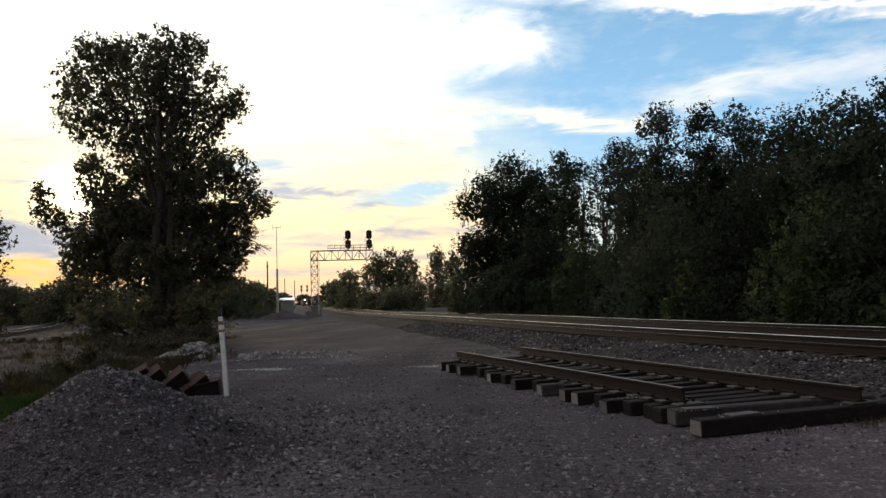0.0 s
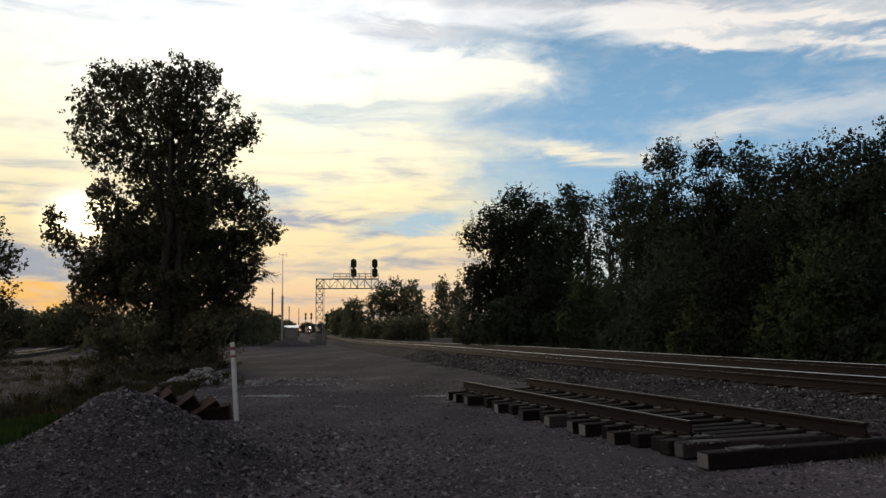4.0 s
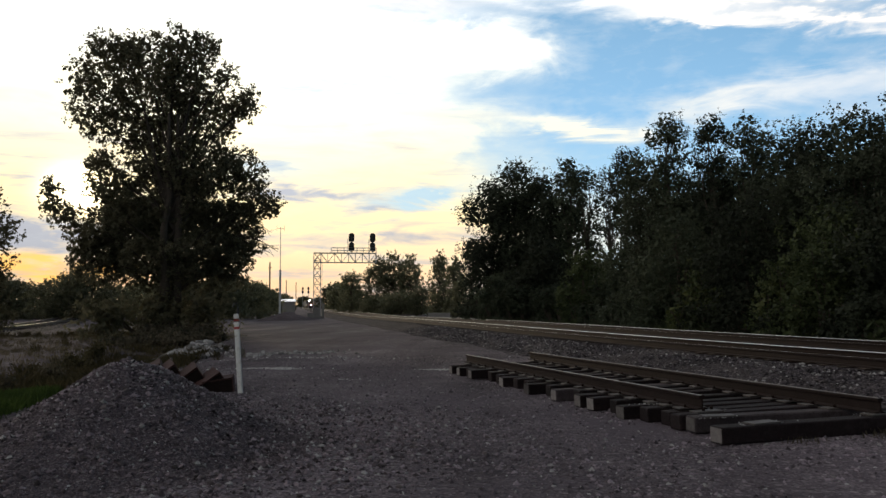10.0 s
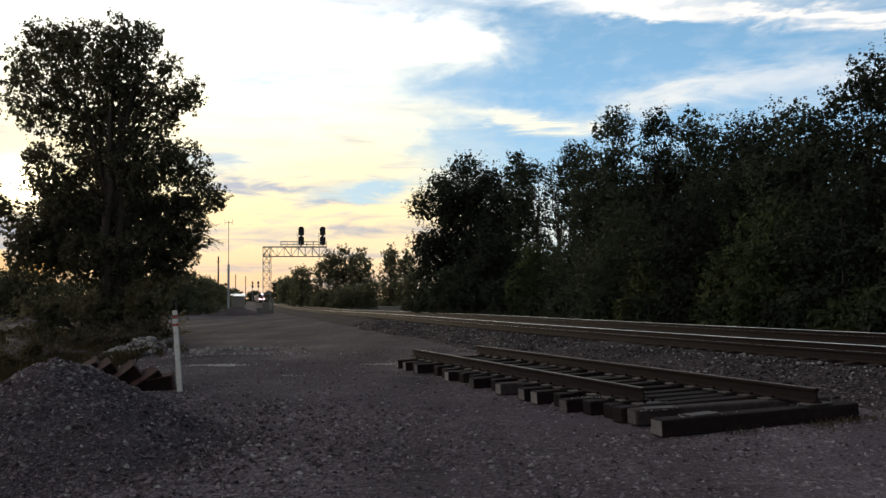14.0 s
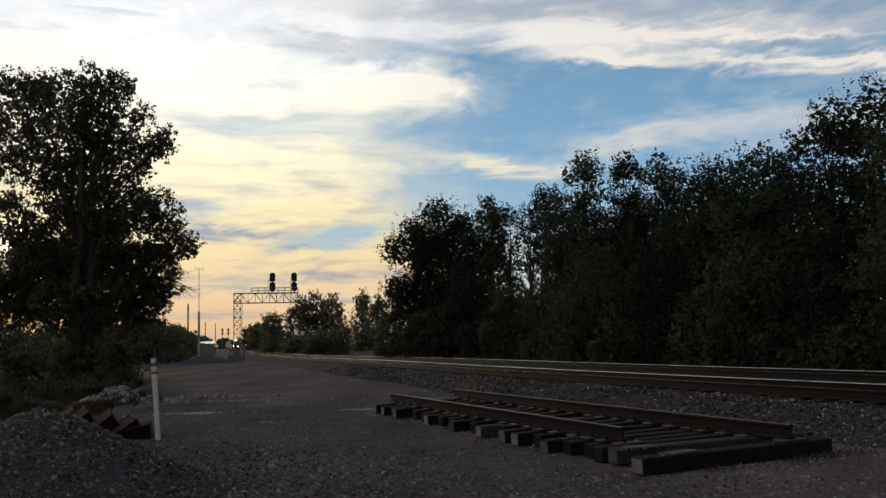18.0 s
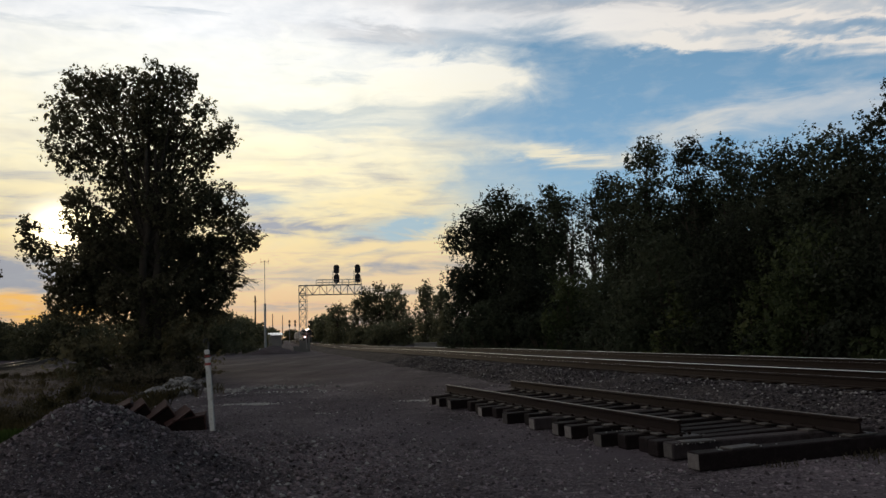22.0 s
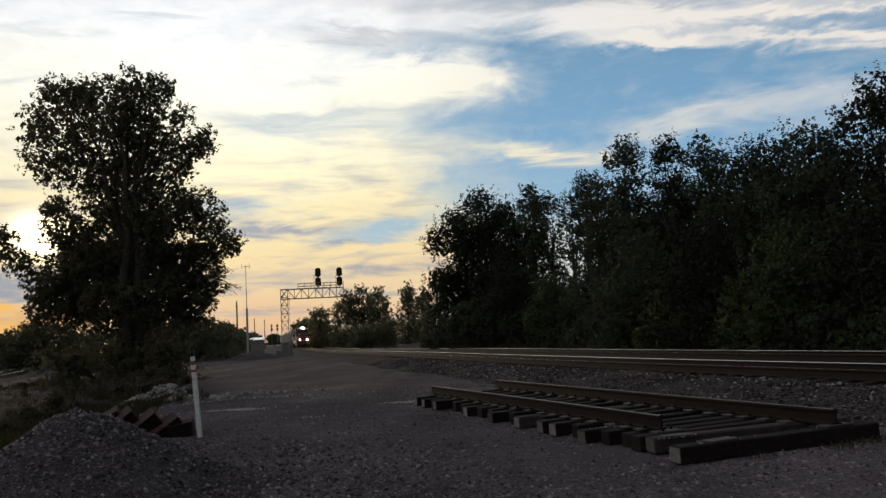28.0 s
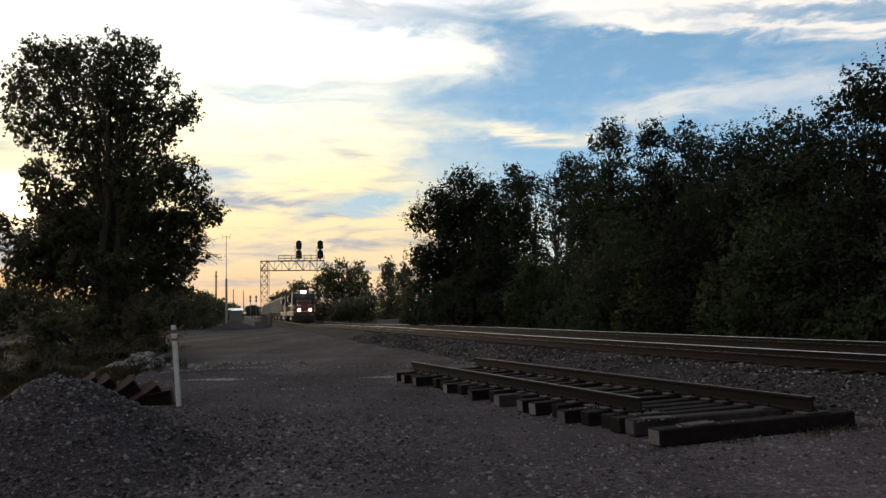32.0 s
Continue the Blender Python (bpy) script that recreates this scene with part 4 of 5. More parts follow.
def bush(m, lobes, seed, label, per_m2=2.6, size=0.16, spread=0.28, mat=None, group="bushes", dense=8.0):
    ob = thing("bush", m, label, "bush", group)
    b = Build()
    r = random.Random(seed)
    for x, y, z, rx, ry, rz, f in lobes:
        for _ in range(4):
            b.tube([(x * 0.3, y * 0.3, -0.1), (x * 0.7 + r.uniform(-0.2, 0.2), y * 0.7, z * 0.6), (x + r.uniform(-0.5, 0.5) * rx, y + r.uniform(-0.5, 0.5) * ry, z + 0.5 * rz)], [0.05, 0.035, 0.012], 5)
    part("woody_base", b, M_BARK, ob)
    cr = new("foliage", foliage_mesh("foliage", lobes, seed, per_m2, spread, 0.4, mat or M_LEAF_B, size, size * 2.2, dense, loose=0.42))
    cr.parent = ob
    return ob


def facing(az, dist, z=0.0):
    """A pose on the ground at a bearing, its x to the right as seen from the camera's stand."""
    a = radians(az)
    return pose(dist * math.sin(a), dist * math.cos(a), z, 0, 0, -az)


# The lone tree by the yard, with undergrowth at its foot.
LONE = [
    (0.0, 0, 10.6, 1.3, 1.2, 1.1, 0.6), (-0.4, 0, 9.0, 1.4, 1.3, 1.0, 0.5), (-2.2, 0, 11.4, 1.2, 1.1, 1.1, 0.7), (1.0, 0, 12.9, 1.2, 1.1, 1.0, 0.7),
    (-0.89, -0.1, 12.22, 2.33, 1.98, 2.07, 1), (0.71, 0.16, 14.09, 1.43, 1.09, 1.0, 1), (-2.5, -0.32, 13.3, 1.27, 1.05, 1.07, 1), (-3.67, -0.11, 11.88, 0.92, 0.93, 1.15, 1), (-3.41, -0.17, 10.26, 0.98, 0.83, 0.86, 0.9), (-1.5, -0.19, 13.55, 0.92, 0.77, 0.79, 1),
    (2.03, -0.11, 13.88, 0.54, 0.57, 0.73, 0.8), (2.79, -0.06, 12.71, 0.58, 0.59, 0.73, 0.8), (3.75, -0.04, 11.44, 0.75, 0.75, 0.9, 1.4), (2.3, 0.0, 11.2, 0.9, 0.9, 1.0, 0.9), (2.4, 0.1, 9.9, 0.8, 0.8, 0.8, 0.9), (3.06, 0.01, 10.7, 0.58, 0.53, 0.6, 0.8), (-1.54, -0.07, 9.74, 1.65, 1.22, 1.07, 1), (0.69, 0.17, 11.8, 1.61, 1.53, 1.79, 1),
    (0.86, -0.18, 9.83, 1.14, 1.05, 1.19, 0.9), (-2.97, 0.14, 8.16, 0.68, 0.65, 0.76, 0.8), (1.03, -0.49, 7.66, 2.09, 1.7, 1.68, 1.2), (3.14, 0.1, 8.5, 1.17, 0.93, 0.9, 1), (3.9, -0.03, 7.71, 0.79, 0.71, 0.8, 0.9), (3.89, 0.04, 6.51, 1.28, 1.03, 1.0, 1.1),
    (4.87, -0.13, 6.32, 0.72, 0.63, 0.68, 0.8), (-2.27, -0.19, 7.02, 1.26, 1.0, 0.96, 1.1), (-1.18, 0.15, 8.2, 0.91, 0.85, 0.97, 0.9), (0.09, 0.66, 5.69, 2.82, 1.97, 1.56, 1.3), (-1.73, -0.15, 5.3, 1.64, 1.34, 1.34, 1.2), (2.72, 0.15, 5.31, 1.55, 1.23, 1.19, 1.2),
    (3.87, 0.19, 4.51, 0.78, 0.8, 0.99, 0.8), (-5.15, 0.15, 6.33, 0.62, 0.63, 0.78, 0.9), (-4.37, -0.16, 5.58, 0.78, 0.67, 0.71, 1), (-3.42, -0.22, 4.73, 0.88, 0.82, 0.94, 1), (-3.77, -0.14, 3.6, 0.61, 0.65, 0.84, 0.9), (-2.45, 0.31, 3.78, 1.61, 1.32, 1.33, 1.3),
    (0.44, -0.49, 3.75, 2.45, 1.8, 1.55, 1.4), (2.89, -0.05, 3.72, 1.16, 1.14, 1.38, 1.1), (-5.23, 0.09, 6.98, 0.38, 0.35, 0.41, 0.7),
]
LONE = [q[:6] + (q[6] * (1.7 if q[2] < 8.2 and abs(q[0]) < 3.2 else 1.0),) for q in LONE]
lone = tree(facing(-22.36, 43.9), LONE, 13.2, 0.27, 3, "tall dark broad-leaved tree with a full ragged crown, by the yard", 12.0, 0.125, 0.12, M_LEAF, ((0, -1.5), (0.5, -1.3)), core=0.20, dense=4.2, bunch=(8, 15), swell=1.14, gaps=0.2)
rr = random.Random(12)
b = Build()
for _ in range(16):
    p = Vector((rr.uniform(3.0, 4.0), rr.uniform(-0.8, 0.4), rr.uniform(4.2, 6.0)))
    q = p + Vector((rr.uniform(0.8, 1.7), rr.uniform(-0.4, 0.4), rr.uniform(-0.9, 0.5)))
    b.tube([p, p.lerp(q, 0.5) + Vector((0, 0, 0.12)), q], [0.03, 0.02, 0.008], 5)
    for _ in range(3):
        e = p.lerp(q, rr.uniform(0.4, 0.9))
        b.tube([e, e + Vector((rr.uniform(0.1, 0.5), rr.uniform(-0.2, 0.2), rr.uniform(-0.5, 0.2)))], [0.012, 0.005], 4)
part("bare_branch", b, M_BARK, lone, "thin leafless twigs")
for k, (az, dist, h, w) in enumerate(((-23.8, 36, 0.7, 1.3), (-22.6, 35, 0.9, 1.5), (-21.4, 36, 1.1, 1.5), (-20.4, 38, 1.3, 1.1), (-21.6, 39, 1.9, 1.8))):
    rr = random.Random(820 + k)
    h *= 0.55
    lobes = [(e * w * 0.6, rr.uniform(-0.4, 0.4), h * rr.uniform(0.3, 0.6), w * 0.5, w * 0.5, h * 0.4, 1.0) for e in (-1, -0.3, 0.4, 1)] + [(e * w * 0.7, 0, 0.15, w * 0.5, w * 0.5, 0.3, 1.0) for e in (-1, 0, 1)]
    bush(facing(az, dist, -0.1), lobes, 840 + k, "brownish-green undergrowth in front of the lone tree", 4.0, 0.09, 0.2, M_LEAF_W if k % 3 else M_LEAF, "undergrowth")
bush(facing(-22.2, 42.0), [(-2.6, 0, 0.9, 1.5, 1.2, 1.1, 1.2), (-0.4, 0.3, 1.1, 1.8, 1.2, 1.3, 1.3), (1.7, 0, 1.1, 1.4, 1.2, 1.3, 1.3)], 41, "dark undergrowth at the foot of the lone tree", mat=M_LEAF)

# Woods along the far side of the main line.
FOREST = [  # bearing, distance, height, half width
    (-1.5, 76, 12.9, 3.0), (0.1, 75, 14.2, 2.7), (1.6, 74, 12.9, 2.4), (-2.8, 79, 7.6, 1.2), (2.3, 71, 10.6, 2.2), (3.5, 70, 13.3, 1.4), (4.7, 69, 12.5, 1.35), (6.1, 62, 10.9, 1.2), (5.6, 66, 5.2, 1.5), (1.8, 64, 6.6, 2.6), (4.9, 63, 5.0, 2.2),
    (7.9, 51, 10.3, 1.4), (9.8, 47, 11.7, 1.3), (12.45, 45, 11.05, 1.2), (14.6, 44, 10.65, 1.15), (11.0, 50, 8.9, 3.0), (13.6, 47, 8.8, 2.8), (9.0, 48, 8.8, 2.2),
    (16.6, 42, 9.7, 2.3), (18.6, 40, 9.6, 2.3), (20.6, 38, 9.5, 2.3), (17.5, 44, 9.6, 2.8), (24.7, 35, 10.3, 1.5), (27.0, 33.5, 10.3, 1.8), (29.4, 32, 10.2, 2.0),
    (31.5, 31, 10.5, 2.8), (35.5, 30, 10.5, 2.8), (40, 29, 10.5, 3), (46, 28, 10.5, 3), (7.2, 52, 5.6, 2.0), (10.2, 41.5, 6.4, 2.4), (14.3, 39, 6.3, 2.4), (18.8, 35.5, 5.4, 2.4), (23.0, 33, 6.0, 2.3), (6.0, 58, 5.4, 2.2), (28.5, 29.5, 6.0, 2.3), (34, 27.5, 6.2, 2.5),
    (9.0, 60, 8.2, 3.2), (12.5, 58, 8.6, 3.4), (16.0, 54, 8.6, 3.4), (19.5, 50, 8.4, 3.4), (23.0, 46, 8.4, 3.4), (26.5, 43, 8.6, 3.4), (-0.6, 92, 8.0, 2.6), (0.6, 90, 8.4, 3.0), (3.0, 88, 7.6, 3.6), (6.0, 84, 4.4, 3.6), (7.1, 56, 11.6, 1.4), (22.0, 37.5, 9.1, 1.9), (21.6, 42, 8.6, 2.6), (11.2, 47, 8.3, 2.0), (13.4, 46, 8.4, 1.8),
]
random.seed(21)
for k, (az, dist, h, w) in enumerate(FOREST):
    r = random.Random(100 + k)
    lobes = [(0, 0, h - 0.6 * w, 0.62 * w, 0.6 * w, 0.6 * w, 1.0)]
    z = h - 1.25 * w
    while z > 0.3:
        low = 1.0 if z > 0.35 * h else 0.9
        a = r.uniform(0, 6.28)
        for e in (0, 2.1, 4.2):
            lobes.append((math.cos(a + e) * w * 0.5 * low, math.sin(a + e) * w * 0.45, z + r.uniform(-0.25, 0.25) * w, w * r.uniform(0.5, 0.66), w * 0.55, w * r.uniform(0.42, 0.58), 1.0))
        z -= 0.8 * w
    if az in (6.1, 7.1):
        lobes = [q for q in lobes if q[2] > 0.55 * h]
    lobes += [(e * w * 0.6, 0.2, 0.7, w * 0.6, w * 0.5, 0.9, 1.0) for e in (-1, 0.1, 1)]
    near = dist < 60
    thin = w < 1.4
    tree(facing(az, dist), lobes, h * 0.95, 0.15, 200 + k, "slender dark tree in the wood beyond the tracks" if thin else "tall dark green tree in the dense wood beyond the tracks", (6.0 if near else 3.0) * (0.5 if 36 < k < 47 else 1), 0.098 if near else 0.13, 0.13 if near else 0.17, M_LEAF_O if k in (32, 34) else M_LEAF_B, group="woodland trees", core=0.18 if near else 0.24, dense=(1.5 if az in (6.1, 7.1) else 3.5) if thin and not 9 < az < 15 else (4.8 if near else 9.5) * (0.5 if 36 < k < 47 else 1), bunch=(8, 15), swell=1.12, ragged=0.15, gaps=0.3 if thin and not 9 < az < 15 else 0.04, twigs=1, loose=0.42)
EDGE = [(-2.4, 70, 2.6, 1.3), (-1.2, 64, 4.2, 1.7), (0.4, 63, 3.4, 2.2), (2.8, 60, 3.2, 2.0), (4.4, 56, 5.3, 1.9), (5.6, 55, 3.0, 1.8), (7.2, 48, 2.6, 1.7), (8.6, 45, 2.2, 1.5), (9.9, 42, 2.4, 1.4),
        (11.2, 40, 3.3, 1.3), (12.7, 38.6, 1.9, 1.3), (13.9, 37.6, 2.4, 1.1), (16.3, 36.0, 3.2, 1.1), (16.9, 35.2, 1.6, 1.3), (18.6, 34.0, 3.9, 1.4), (20.2, 33.2, 1.7, 1.3), (21.6, 32.4, 2.0, 1.2), (23.0, 31.6, 1.5, 1.2), (24.6, 31, 1.9, 1.3), (26.2, 30, 1.6, 1.2), (28.0, 29.2, 2.0, 1.3), (30, 28.4, 1.8, 1.3), (32.5, 27.4, 2.0, 1.4), (35, 26.6, 1.9, 1.4)]
for k, (az, dist, h, w) in enumerate(EDGE):
    r = random.Random(300 + k)
    lobes = [(0, 0, h * 0.72, w * 0.6, w * 0.6, h * 0.28, 1.0)]
    lobes += [(e * w * 0.6, r.uniform(-0.3, 0.3), h * r.uniform(0.25, 0.55), w * 0.5, w * 0.5, h * 0.26, 1.0) for e in (-1, 0, 1)]
    lobes += [(e * w * 0.6, -0.2, 0.25, w * 0.5, w * 0.5, 0.4, 1.0) for e in (-1, 0, 1)]
    pale = k in (9, 12)
    bush(facing(az, dist), lobes, 300 + k, "tall shrub with yellowish-green leaves at the edge of the wood" if pale else "rounded green bush at the edge of the wood", 2.4 if pale else 4.0, 0.11, 0.2, M_LEAF_Y if pale else (M_LEAF_O if k > 16 or k in (4, 10, 14) else M_LEAF_B), "bushes along the wood", 4.0 if pale else 8.0)

# Trees in the distance down the line, and along the yard's far side.
FAR = [(-8.9, 188, 12.4, 3.7), (-7.9, 186, 13.3, 4.2), (-6.8, 183, 12.7, 3.4), (-10.6, 196, 9.5, 3.4), (-4.9, 150, 11.5, 2.4), (-3.9, 142, 10.0, 2.0), (-6.0, 168, 5.2, 3.0), (-4.5, 145, 4.6, 3.0), (-3.4, 132, 6.5, 2.4), (-11.6, 420, 12.0, 7.0), (-11.3, 380, 12.0, 7.0), (-10.2, 240, 6.5, 5.0), (-7.4, 172, 4.6, 5.0), (-8.8, 176, 3.6, 4.0),
       (-16.6, 150, 5.2, 4.5), (-17.6, 130, 5.6, 4.5), (-18.8, 120, 6.0, 4.5), (-16.0, 290, 7.2, 5.0), (-15.0, 330, 5.5, 5.0), (-15.0, 420, 7.0, 6.0), (-13.5, 1400, 17.0, 16.0), (-12.6, 900, 11.0, 7.0)]
for az in np.arange(-46, -18, 1.6):
    FAR.append((float(az) + random.uniform(-0.4, 0.4), random.uniform(105, 140), random.uniform(4.2, 5.8), 4.6))
for k, (az, dist, h, w) in enumerate(FAR):
    r = random.Random(500 + k)
    lobes = [(0, 0, h * 0.86, w * 0.5, w * 0.5, h * 0.13, 1.0), (0, 0, h * 0.55, w * 0.8, w * 0.7, h * 0.32, 0.7)]
    for z, out in ((0.74, 0.42), (0.58, 0.62), (0.40, 0.60), (0.22, 0.5)):
        for e in range(5):
            a = e * 1.257 + z * 9 + r.uniform(-0.3, 0.3)
            lobes.append((math.cos(a) * w * out, math.sin(a) * w * out, h * (z + r.uniform(-0.05, 0.05)), w * r.uniform(0.36, 0.48), w * 0.45, h * 0.12, 0.8))
    lobes += [(e * w * 0.6, 0, h * 0.08, w * 0.5, w * 0.5, h * 0.14, 1.2) for e in (-1, 0, 1)]
    near = dist < 250
    tree(facing(az, dist), lobes, h * 0.9, 0.2, 600 + k, "distant broad-leaved tree beside the line, leaves paled grey-green for haze", 1.3 if near else 0.25, 0.26 if near else 0.8, 0.26 if near else 0.5, M_LEAF_HAZED, group="distant trees", core=0.55 if near else 1.5, dense=4.0 if near else 6.0, bunch=(8, 15), gaps=0.25 if near else 0.0, twigs=1)
tree(facing(-33.3, 46), [(0.2, 0, 5.9, 1.7, 1.5, 1.2, 1.2), (1.0, 0, 4.9, 1.5, 1.4, 1.1, 1.2), (0.4, 0, 3.8, 1.8, 1.6, 1.3, 1.2), (-1.6, 0, 4.6, 2.0, 1.8, 1.9, 1.2), (0.2, 0, 2.4, 1.8, 1.5, 1.3, 1.4), (-1.8, 0, 2.0, 2.0, 1.8, 1.6, 1.2), (0.4, 0, 1.0, 1.8, 1.5, 1.0, 1.4)], 6.0, 0.16, 77, "dark small tree beside the curving siding", 9.0, 0.12, 0.13, M_LEAF, core=0.22, dense=2.5, bunch=(8, 15), gaps=0.25)

# ---- grass and weeds ----
def tufts(name, centres, mat, height, blades, label):
    r = np.random.RandomState(len(centres))
    n = len(centres) * blades
    c = np.repeat(np.array(centres), blades, 0)
    base = c + np.c_[r.randn(n, 2) * 0.08, np.zeros(n)]
    a = r.rand(n) * 6.283
    lean = 0.15 + 0.5 * r.rand(n)
    h = height * (0.4 + 0.8 * r.rand(n))
    tip = base + np.c_[np.cos(a) * lean * h, np.sin(a) * lean * h, h]
    mid = base + np.c_[np.cos(a) * lean * h * 0.35, np.sin(a) * lean * h * 0.35, h * 0.55]
    w = np.c_[-np.sin(a), np.cos(a), np.zeros(n)] * (0.003 + 0.006 * r.rand(n))[:, None]
    v = np.stack([base - w, base + w, mid + w, tip, mid - w], 1).reshape(-1, 3)
    me = bpy.data.meshes.new(name)
    me.from_pydata(v.tolist(), [], np.arange(5 * n).reshape(-1, 5).tolist())
    me.materials.append(mat)
    return tagged(new(name, me), label, "grass", kind="stuff")


r = np.random.RandomState(4)
green, brown, soil = [], [], []
for _ in range(1500):
    u = r.rand()
    x, y = -6.9 - 3.4 * r.rand() - 1.8 * u, 10.4 + 5.5 * u
    if noise.noise((x * 0.5, y * 0.5, 2)) + 0.3 * r.randn() > -0.05:
        green.append((x, y, ground_z(x, y)))
for _ in range(1200):
    u = r.rand()
    x, y = -9.6 - 2.2 * u + r.randn() * 0.9, 16 + 14 * u
    if noise.noise((x * 0.45, y * 0.45, 6)) + 0.25 * r.randn() > 0.02:
        brown.append((x, y, ground_z(x, y)))
for _ in range(160):
    x, y = -24 + 14 * r.rand(), 26 + 14 * r.rand()
    if noise.noise((x * 0.3, y * 0.3, 8)) > 0.22:
        brown.append((x, y, ground_z(x, y)))
for _ in range(350):
    x, y = -17.5 + 3.0 * r.randn(), 41 + 1.0 * r.randn()
    if x < -15.5:
        brown.append((x, y, ground_z(x, y)))
dry = []
for _ in range(34):
    p = PANEL @ Vector((2.25 + 0.5 * r.randn(), -0.22 + 0.12 * r.randn(), 0))
    dry.append((p.x, p.y, ground_z(p.x, p.y)))
tufts("dry_grass", dry, M_LEAF_W, 0.07, 8, "thin dry grass at the end of the track panel")
tufts("grass_tufts", green, M_GRASS, 0.20, 34, "fresh green grass beside the heap")
for _ in range(2400):
    x, y = -27 + 16.5 * r.rand(), 17 + 26 * r.rand()
    if x < -10.2 - 0.12 * (y - 17) and abs(x + 27.8) > 3 and noise.noise((x * 0.22, y * 0.22, 3)) + 0.35 * r.randn() > -0.35:
        soil.append((x, y, ground_z(x, y)))
tufts("dead_weeds", soil, M_LEAF_W, 0.13, 12, "low dead weeds on the bare ground by the siding")
tufts("dry_weeds", brown, M_WEED, 0.26, 24, "brownish weeds between the yard and the siding")
edge = []
for _ in range(700):
    y = 8 + 70 * r.rand()
    p = on_line(y, SPACING + 3.4 + abs(r.randn()) * 1.3, -0.64)
    edge.append(tuple(p))
tufts("track_side_grass", edge, M_LEAF_O, 0.42, 22, "rough grass along the far side of the tracks")

# ---- the curving siding ----
SIDING = [(-27.6, 14), (-27.3, 30), (-28.8, 43.5), (-31.8, 54), (-39.8, 73), (-54, 102), (-76, 137), (-110, 190), (-176, 292)]


def spline(pts, n=12):
    out = []
    for i in range(len(pts) - 1):
        p0, p1, p2, p3 = (Vector(pts[max(0, min(len(pts) - 1, i + k))]) for k in (-1, 0, 1, 2))
        for j in range(n):
            t = j / n
            out.append(0.5 * (2 * p1 + (p2 - p0) * t + (2 * p0 - 5 * p1 + 4 * p2 - p3) * t * t + (3 * p1 - p0 - 3 * p2 + p3) * t ** 3))
    return out + [Vector(pts[-1])]


mid_line = spline(SIDING)
track = thing("railway_track", Matrix(), "curving siding with worn rails on grey gravel", "railway track", kind="structure")
sides = {-1: [], 1: []}
for i, p in enumerate(mid_line):
    d = (mid_line[min(i + 1, len(mid_line) - 1)] - mid_line[max(i - 1, 0)]).normalized()
    for s in sides:
        q = p + Vector((d.y, -d.x)) * s * GAUGE / 2
        sides[s].append((q.x, q.y, 0.30))
for s in sides:
    part("rail", rail(sides[s]), [M_RUST, M_STEEL_DULL], track, "worn brown rail")
run = 0.0
for p, q in zip(mid_line, mid_line[1:]):
    d = q - p
    while run < d.length:
        c = p + d * (run / d.length)
        if c.y < 110:
            part("tie", TIE, None, track, at=pose(c.x, c.y, 0.115, 0, 0, math.degrees(math.atan2(d.y, d.x)) - 90))
        run += 0.6
    run -= d.length
b = Build()
for i, p in enumerate(mid_line):
    d = (mid_line[min(i + 1, len(mid_line) - 1)] - mid_line[max(i - 1, 0)]).normalized()
    for off, z in ((-3, -0.12), (-1.9, 0.08), (1.9, 0.08), (3, -0.12)):
        b.v.append((p.x + d.y * off, p.y - d.x * off, z))
b.f = [(j * 4 + i, j * 4 + i + 1, (j + 1) * 4 + i + 1, (j + 1) * 4 + i) for j in range(len(mid_line) - 1) for i in range(3)]
b.m = [0] * len(b.f)
single("siding_bed", b, M_BALLAST, "grey gravel bed of the siding", "ballast", kind="structure", smooth=True)

# Tall weeds and small shrubs in the ditch beside the heap.
for k, (x, y, s) in enumerate(((-10.6, 19.5, 0.8), (-11.8, 22.6, 0.9), (-9.9, 16.2, 0.6), (-12.9, 26.0, 1.0))):
    rr = random.Random(700 + k)
    s *= 0.5
    lobes = [(rr.uniform(-0.6, 0.6) * s, rr.uniform(-0.4, 0.4) * s, s * rr.uniform(0.25, 0.7), s * rr.uniform(0.4, 0.6), s * 0.45, s * rr.uniform(0.2, 0.35), 1.4) for _ in range(5)]
    bush(pose(x, y, ground_z(x, y), 0, 0, 40 * k), lobes, 720 + k, "brownish-green weedy shrub in the ditch", 3.0, 0.06, 0.15, M_WEED if k % 2 else M_LEAF_W, "ditch weeds")


# ---- signal bridge over the main line ----
def lattice_beam(b, p, q, width, height, bays, r=0.035, chord=0.06, crossed=False):
    """A square truss from p to q with cross bracing on its faces."""
    p, q = Vector(p), Vector(q)
    d = (q - p).normalized()
    side = Vector((0, 1, 0)) if abs(d.y) < 0.9 else Vector((1, 0, 0))
    up = side.cross(d)
    corner = [(a, c) for a in (-1, 1) for c in (-1, 1)]
    at = lambda u, a, c: p.lerp(q, u) + side * (a * width / 2) + up * (c * height / 2)
    for a, c in corner:
        b.tube([at(0, a, c), at(1, a, c)], chord, 6)
    for i in range(bays):
        u0, u1 = i / bays, (i + 1) / bays
        for a in (-1, 1):
            b.tube([at(u0, a, -1 if i % 2 else 1), at(u1, a, 1 if i % 2 else -1)], r, 5)
            b.tube([at(u1, a, -1), at(u1, a, 1)], r, 5)
            if crossed:
                b.tube([at(u0, a, 1 if i % 2 else -1), at(u1, a, -1 if i % 2 else 1)], r, 5)
        for c in (-1, 1):
            if crossed:
                b.tube([at(u0, 1 if i % 2 else -1, c), at(u1, -1 if i % 2 else 1, c)], r, 5)
            b.tube([at(u0, -1 if i % 2 else 1, c), at(u1, 1 if i % 2 else -1, c)], r, 5)
            b.tube([at(u1, -1, c), at(u1, 1, c)], r, 5)


